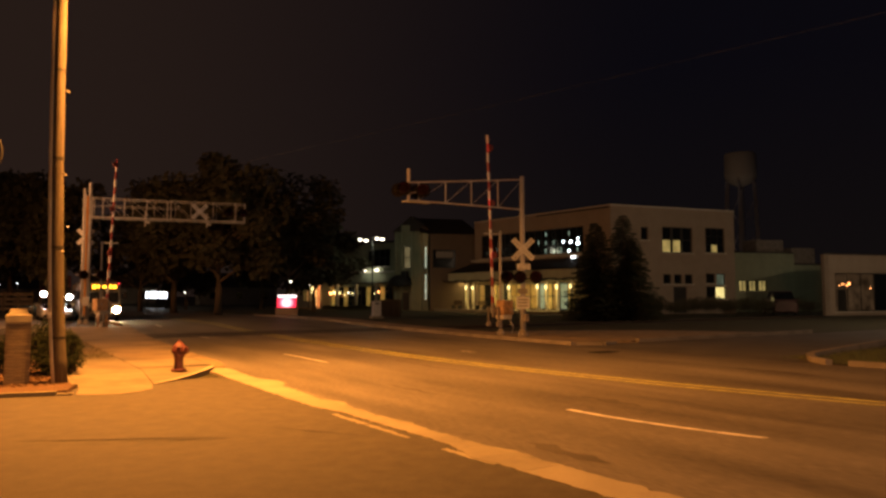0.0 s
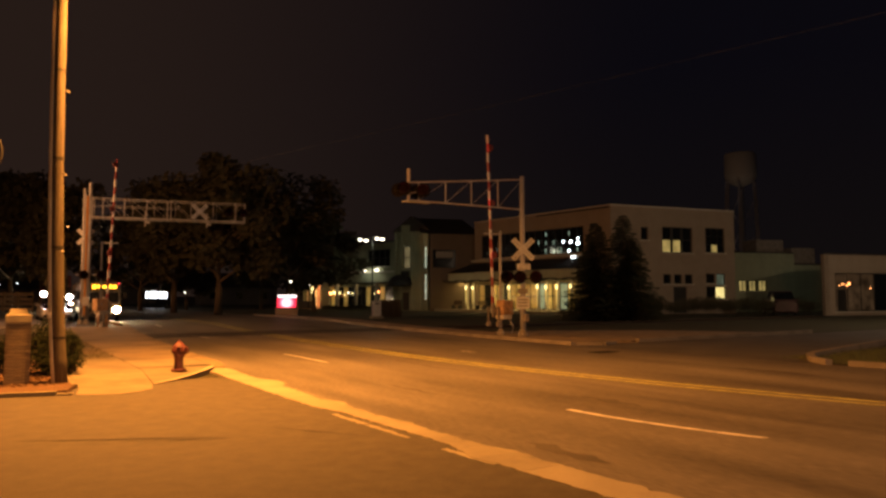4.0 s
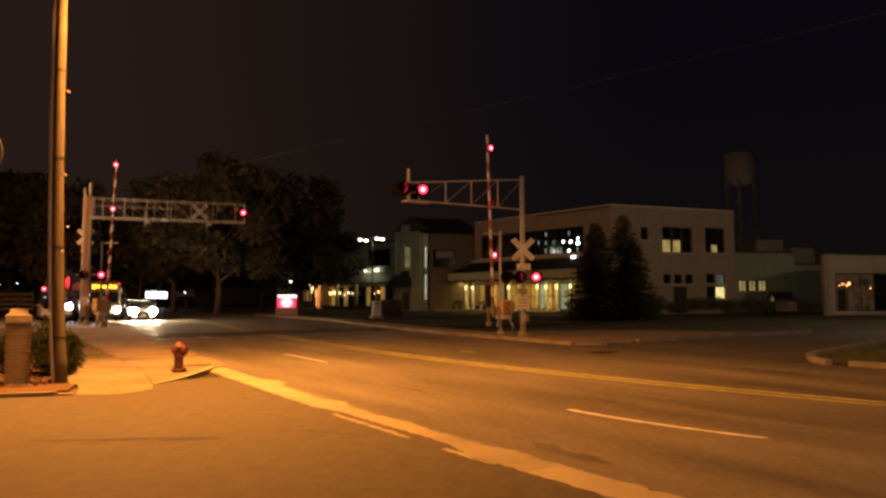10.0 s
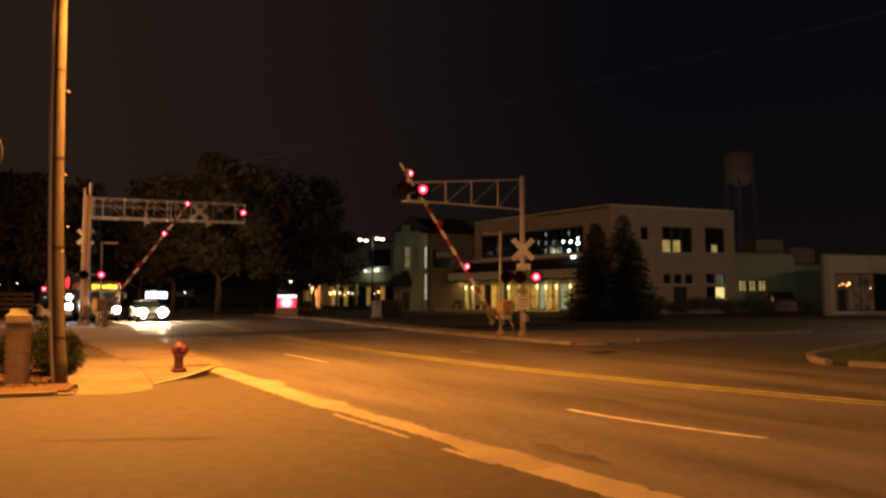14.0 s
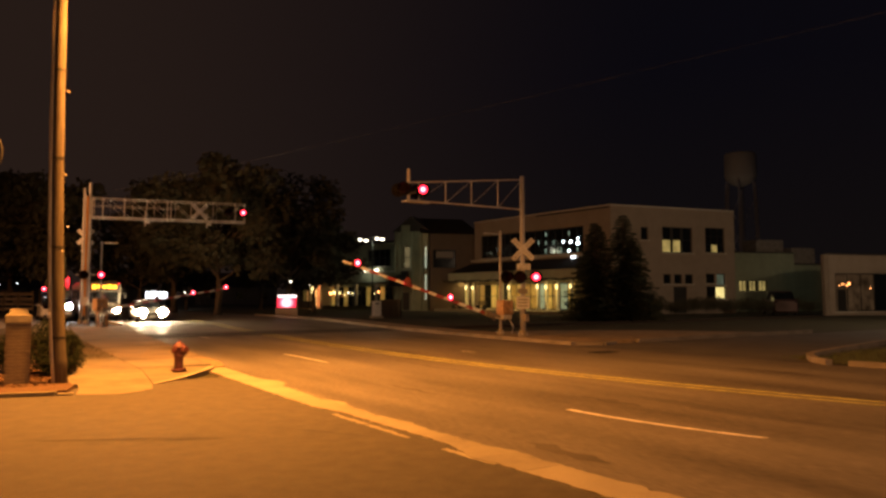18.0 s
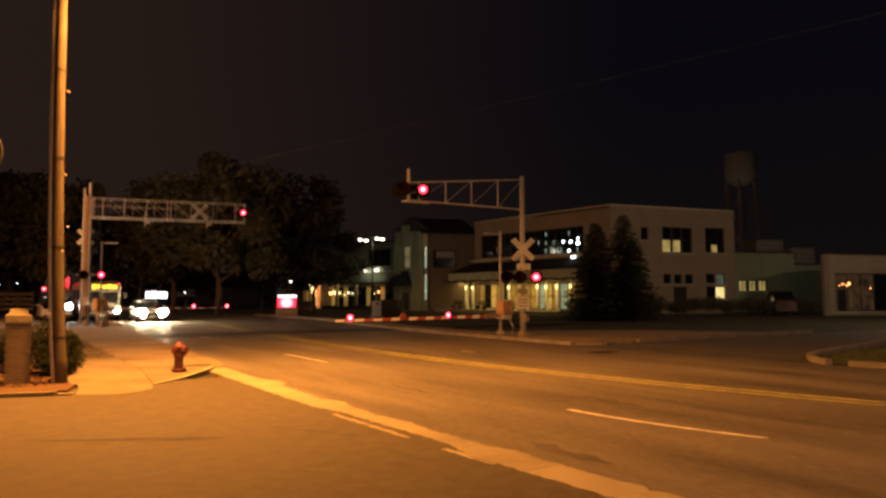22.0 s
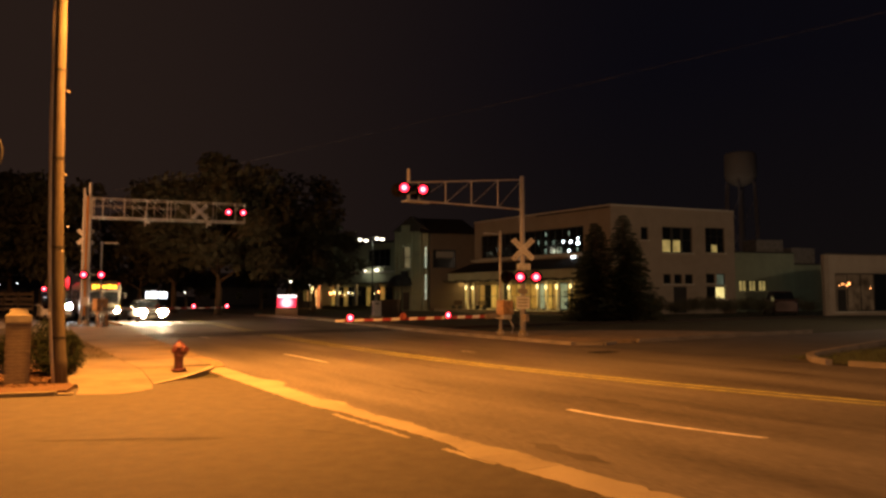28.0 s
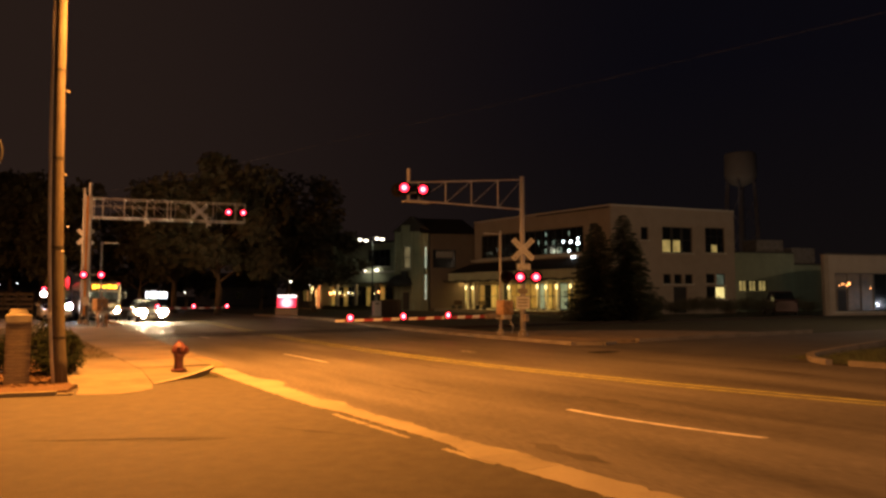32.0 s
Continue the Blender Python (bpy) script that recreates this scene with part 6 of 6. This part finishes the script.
for i in range(9):
    part("slat", box(B(), (-0.55 + 0.165 * i, 0, 0.72), (0.15, 0.04, 1.4), bevel=0.006), BARK, bn)
part("back", box(B(), (0.1, 0.6, 0.7), (1.5, 0.05, 1.35)), BARK, bn)
for x in (-0.66, 0.86):
    part("side", box(B(), (x, 0.3, 0.7), (0.05, 0.6, 1.35)), BARK, bn)

led_sign = thing("message_board", Matrix.Translation((-13.9, 62, 0.22)) @ Matrix.Rotation(radians(12), 4, "Z") @ Matrix.Scale(0.84, 4), "roadside sign with a red led message board", "sign")
part("plinth", box(B(), (0, 0, 0.05), (2.3, 0.5, 0.8), bevel=0.03), STUCCO, led_sign)
part("cabinet", box(B(), (0, 0.13, 1.15), (2.12, 0.3, 1.5), bevel=0.02), BLACK, led_sign)
part("header", box(B(), (0.05, -0.04, 1.72), (1.95, 0.05, 0.26), bevel=0.01), LED_WHITE, led_sign, "white lit header strip")
bm = B()
box(bm, (0, -0.012, 0), (1.9, 0.02, 0.98), bevel=0.004)
box(bm, (0, 0.014, 0), (1.9, 0.016, 0.98))
for f in bm.faces:
    f.material_index = 1 if f.calc_center_median().y > 0.0 else 0
LED_PANEL = part("led_panel", bm, [LED_RED, BLACK], led_sign, "red lit led panel", at=pose(0, -0.06, 1.05))
part("side_post", box(B(), (1.12, 0, 1.0), (0.1, 0.3, 2.0), bevel=0.01), STUCCO, led_sign)

ws = thing("illuminated_sign", Matrix.Translation((-39, 95, 0)) @ Matrix.Rotation(radians(20), 4, "Z"), "white internally lit sign in three parts", "sign")
for x, w in ((-1.28, 0.24), (-0.42, 1.0), (0.78, 1.0)):
    part("face", box(B(), (x, -0.03, 1.8), (w, 0.05, 0.9), bevel=0.02), SIGN_LIT, ws)
part("cabinet", box(B(), (-0.05, 0.12, 1.8), (2.85, 0.22, 1.15), bevel=0.03), BLACK, ws)
for x in (-1.2, 1.2):
    part("leg", box(B(), (x, 0.12, 0.6), (0.12, 0.12, 1.3)), BLACK, ws)

# distant lamps and house lights
for x, y, z, r, mt in ((-49.2, 90, 10.7, 0.28, LAMP_WHITE), (-14.4, 66, 3.03, 0.09, LAMP_WHITE), (-18.3, 95, 3.2, 0.1, LAMP_WHITE), (-44.5, 120, 4.2, 0.2, LAMP_WHITE), (-67.2, 110, 3.6, 0.09, SIGN_LIT), (-70, 110, 3.4, 0.07, SIGN_LIT), (-37.9, 70, 8.7, 0.13, BULB_ORANGE), (-46.7, 100, 1.8, 0.22, LAMP_WHITE), (-36.2, 98, 2.2, 0.18, LAMP_WHITE), (-42.5, 110, 3.0, 0.18, LAMP_WHITE)):
    t = thing("distant_lamp", Matrix.Translation((x, y, 0)), "small distant lamp on a post", "street lamp", "distant lamps")
    part("post", tube(B(), (0, 0, 0), (0, 0, z), 0.06, seg=8), BLACK, t)
    bm = B()
    bmesh.ops.create_uvsphere(bm, u_segments=10, v_segments=6, radius=r, matrix=Matrix.Translation((0, -0.1, z)))
    part("globe", bm, mt, t, "lit globe")
for x, y, w in ((-95, 150, 16), (-62, 135, 12), (-38, 130, 14), (-20, 135, 12)):
    h = thing("house", Matrix.Translation((x, y, 0)) @ Matrix.Rotation(radians(25), 4, "Z"), "dark distant house with a pitched roof", "house", "distant houses")
    part("wall", box(B(), (0, 4, 1.6), (w, 8, 3.2)), STUCCO, h)
    bm = B()
    v = [bm.verts.new(q) for q in ((-w / 2 - 0.5, -0.5, 3.2), (w / 2 + 0.5, -0.5, 3.2), (w / 2 + 0.5, 8.5, 3.2), (-w / 2 - 0.5, 8.5, 3.2), (-w / 2 - 0.5, 4, 6), (w / 2 + 0.5, 4, 6))]
    for f in ((0, 1, 5, 4), (3, 4, 5, 2), (0, 4, 3), (1, 2, 5), (0, 3, 2, 1)):
        bm.faces.new([v[i] for i in f])
    part("roof", bm, SLATE, h)
    for k in range(3):
        part("window", box(B(), (-w / 3 + w / 3 * k, -0.03, 1.7), (1.1, 0.08, 1.2), bevel=0.02), NIGHT_GLASS, h)

fence = thing("board_fence", Matrix.Translation((-42.3, 72, 0)) @ Matrix.Rotation(radians(176), 4, "Z"), "weathered pale board fence beside the railway", "fence")
for i in range(9):
    part("fence_post", box(B(), (1.6 * i, 0.06, 1.1), (0.12, 0.1, 2.2), bevel=0.01), WALKWAY, fence)
for z in (0.35, 0.85, 1.35, 1.85):
    for i in range(4):
        part("plank", box(B(), (1.6 + 3.2 * i, 0, z), (3.19, 0.03, 0.3), bevel=0.006), STUCCO, fence)

# ---- trees ----


def tree_meshes(seed, h, spread, count, size):
    rng = random.Random(seed)
    trunk, crown = B(), B()
    pipe(trunk, [(0, 0, 0), (0.05, 0.03, h * 0.15), (-0.05, 0.06, h * 0.35), (0.05, 0, h * 0.7)], [h * 0.028, h * 0.022, h * 0.017, h * 0.006], 10)
    clumps = []
    for i in range(16):
        a, lvl = i * 2.4 + rng.uniform(-0.3, 0.3), 0.28 + 0.6 * i / 16
        ln = spread * (1.0 - 0.55 * abs(lvl - 0.5)) * rng.uniform(0.55, 1.0)
        p0 = Vector((0, 0, h * lvl * 0.75))
        p2 = Vector((ln * math.cos(a), ln * math.sin(a), h * (lvl + 0.08)))
        p1 = (p0 + p2) / 2 + Vector((0, 0, h * 0.03))
        pipe(trunk, [p0, p1, p2], [h * 0.009, h * 0.006, h * 0.002], 6)
        clumps += [p2, p1 + Vector((rng.uniform(-1, 1), rng.uniform(-1, 1), 0.4)), p2 + Vector((rng.uniform(-1.2, 1.2), rng.uniform(-1.2, 1.2), rng.uniform(-0.8, 0.8)))]
    clumps.append(Vector((0, 0, h * 0.93)))
    for c in clumps:
        r = spread * rng.uniform(0.2, 0.34)
        leaf_cloud(crown, c, (r, r, r * 0.75), count // len(clumps), size, rng)
    return mesh_of(trunk, BARK, True), mesh_of(crown, LEAF)


def spruce_meshes(seed, h, r):
    rng = random.Random(seed)
    trunk, crown = B(), B()
    pipe(trunk, [(0, 0, 0), (0, 0, h * 0.5), (0, 0, h * 0.98)], [0.16, 0.1, 0.02], 8)
    z = 0.25
    while z < h * 0.985:
        f = 1 - z / h
        ln0 = r * (f ** 0.8) * 1.02 + 0.08
        for k in range(int(10 + 12 * f)):
            a, ln = rng.uniform(0, 6.283), ln0 * rng.uniform(0.7, 1.12)
            d = Vector((math.cos(a), math.sin(a), 0))
            side = Vector((-d.y, d.x, 0))
            for j in range(int(5 + 9 * ln)):
                q = j / (5 + 9 * ln)
                p = d * ln * q + Vector((0, 0, z - 0.28 * ln * q + 0.12 * ln * q * q))
                wd = 0.3 * (1 - 0.75 * q) * (0.5 + f)
                for sg in (-1, 1):
                    e = p + side * sg * wd * rng.uniform(0.7, 1.2) + d * 0.18 + Vector((0, 0, rng.uniform(-0.16, 0.02)))
                    crown.faces.new([crown.verts.new(x) for x in (p, e, p + d * 0.16 + Vector((0, 0, 0.03)))])
        z += h * 0.021 + 0.03
    return mesh_of(trunk, BARK), mesh_of(crown, NEEDLE)


def plant(name, meshes, m, label, group):
    t = thing(name, m, label, "tree", group)
    part("trunk", meshes[0], None, t)
    part("crown", meshes[1], None, t)
    return t


OAKS = [tree_meshes(11, 13.5, 5.6, 7000, 0.55), tree_meshes(12, 10.0, 4.4, 5500, 0.5)]
for x, y, k, s, rz in ((-20, 62, 0, 1.05, 0), (-14.8, 67, 0, 1.0, 70), (-14.0, 76, 1, 1.0, 160), (-27, 70, 0, 1.0, 140), (-33, 76, 1, 1.15, 200), (-30.2, 82, 1, 0.75, 30), (-38, 66, 0, 1.0, 300), (-46, 74, 0, 1.1, 120), (-57, 80, 0, 1.0, 10), (-24, 92, 0, 0.9, 250), (-41, 104, 0, 1.2, 95), (-70, 100, 0, 1.2, 45)):
    plant("shade_tree", OAKS[k], Matrix.Translation((x, y, -0.1)) @ Matrix.Rotation(radians(rz), 4, "Z") @ Matrix.Diagonal((s, s, s, 1)), "large dark leafy tree against the night sky", "shade trees")
plant("street_tree", OAKS[1], Matrix.Translation((-24.6, 44.5, 0)) @ Matrix.Diagonal((0.12, 0.12, 0.48, 1)), "small leafy street tree behind the crossing mast", "street trees")
SPRUCE = [spruce_meshes(21, 8.2, 3.1), spruce_meshes(22, 7.3, 2.7)]
for x, y, k, s in ((13.0, 50, 0, 0.95), (11.1, 50.5, 1, 1.0), (14.1, 52, 1, 0.85)):
    plant("spruce_tree", SPRUCE[k], Matrix.Translation((x, y, -0.07)) @ Matrix.Scale(s, 4), "dark full spruce tree before the civic building", "spruces")
for i in range(10):
    x, y = 17.5 + 1.7 * i, 58 + 0.55 * i
    t = thing("hedge_bush", Matrix.Translation((x, y, -0.07)) @ Matrix.Scale(0.9 + 0.35 * random.random(), 4), "dark clipped bush along the building", "shrub", "hedge bushes")
    if i == 0:
        HEDGE = mesh_of(shrub_mesh(31, 1.9, 1.5, 2200, 0.09), LEAF)
    part("foliage", HEDGE, None, t)
for i in range(7):
    t = thing("hedge_bush", Matrix.Translation((-13.6 + 0.85 * i, 81.0 - 0.25 * i, -0.07)) @ Matrix.Diagonal((0.75, 0.6, 0.42 + 0.1 * random.random(), 1)), "low dark clipped bush before the lit porch", "shrub", "hedge bushes")
    part("foliage", HEDGE, None, t)

# ---- what moves ----
FIRST, BEAT, HALF = 6.38, 7.29, 0.6475


def swivel(lens, spot, turn0, spans, lag=0.2):
    """Turn a lamp unit so that its lit face shows during the spans given as (seconds on, seconds off)."""
    def row(t, a):
        return (t, pose(*spot, 0, 0, turn0 + a))
    rows = [row(0, 0 if spans[0][0] < 0 else 180)]
    for on, off in spans:
        if on < 0:
            rows += [row(off - 0.2, 0), row(off - 0.134, 60), row(off - 0.067, 120), row(off, 180)]
            continue
        rows += [row(on - 0.2, 180), row(on - 0.134, 120), row(on - 0.067, 60), row(on, 0)]
        if off < 31.7:
            rows += [row(off + lag - 0.2, 0), row(off + lag - 0.134, 60), row(off + lag - 0.067, 120), row(off + lag, 180)]
    if rows[-1][0] < 32:
        rows.append((32, rows[-1][1]))
    walk(lens, rows)


def beats(which):
    spans = [(FIRST + 0.1, BEAT)] if which == "A" else []
    k = 0 if which == "B" else 1
    while BEAT + HALF * k < 32:
        spans.append((BEAT + HALF * k, BEAT + HALF * (k + 1)))
        k += 2
    return spans


def arm_rows(rows):
    return [(t, pose(*PIVOT[rows[0]], z, 0, -(90 - a), 0)) for t, a in rows[2:] for z in (rows[1],)]


def on_road(start, back, gaps):
    """Poses of a car that rolls towards the viewer: start is where its nose stops, gaps are (seconds, metres still to go)."""
    return [(t, Matrix.Translation(start + ALONG * (g + back)) @ TOWARDS) for t, g in gaps]


SWITCHED = {"work": [(-1, 7.0), (10.9, 15.5)], "spare": [(-1, 6.6), (29.5, 40)], "head": [(7.3, 11.3), (13.5, 40)]}


def motions():
    for lens, spot, beat, turn0 in BULBS:
        spans = SWITCHED[beat] if beat in SWITCHED else [(6.32, 40)] if beat == "on" else [(6.7, 40)] if beat == "late" else beats(beat)
        swivel(lens, spot, turn0, spans, 0.05 if lens.name.startswith("arm_lamp") else 0.2)
    walk(RIGHT_ARM, arm_rows([1, 0.78, (0, 2.4), (10.85, 2.4), (11.2, 5.0), (11.6, 11.0), (12, 17.6), (13, 29.7), (14, 39.6), (14.5, 44.5), (16.5, 62.3), (17, 66.4), (18, 74.2), (19, 80.2), (19.5, 84.5), (20, 88.6), (20.35, 90.2), (32, 90.2)]))
    walk(LEFT_ARM, arm_rows([-1, 0.94, (0, 2.4), (10.95, 2.4), (11.2, 5.0), (11.6, 11.0), (12, 17.0), (13, 27.5), (14, 38.5), (14.5, 43.5), (16.5, 66.0), (17.4, 75.5), (18.4, 85.5), (19.2, 90.3), (32, 90.3)]))
    walk(CAR_LANE, on_road(Vector((-19.05, 45.8, 0)), 2.3, [(0, 80), (4, 44), (6, 26), (7, 14), (8, 9.5), (9, 5.8), (10, 3.2), (11, 1.2), (12.3, 0), (32, 0)]))
    walk(CAR_TRUCK, on_road(Vector((-26.3, 47.6, 0)), 2.6, [(0, 0), (32, 0)]))
    walk(CAR_SIDE, [(t, Matrix.Translation(at(14.3, n)) @ Matrix.Rotation(heading(-ACROSS) + math.pi / 2, 4, "Z")) for t, n in ((0, 190), (20, 160), (26, 125), (29, 100), (31, 86), (32, 79))])
    face = lambda a: pose(0, -0.06, 1.05, a, 0, 0)
    walk(LED_PANEL, [(0, face(0)), (5.6, face(0)), (5.67, face(60)), (5.74, face(120)), (5.8, face(180)), (6.4, face(180)), (6.47, face(120)), (6.54, face(60)), (6.6, face(0)), (21.3, face(0)), (21.37, face(60)), (21.44, face(120)), (21.5, face(180)), (21.7, face(180)), (21.77, face(120)), (21.84, face(60)), (21.9, face(0)), (32, face(0))])


motions()
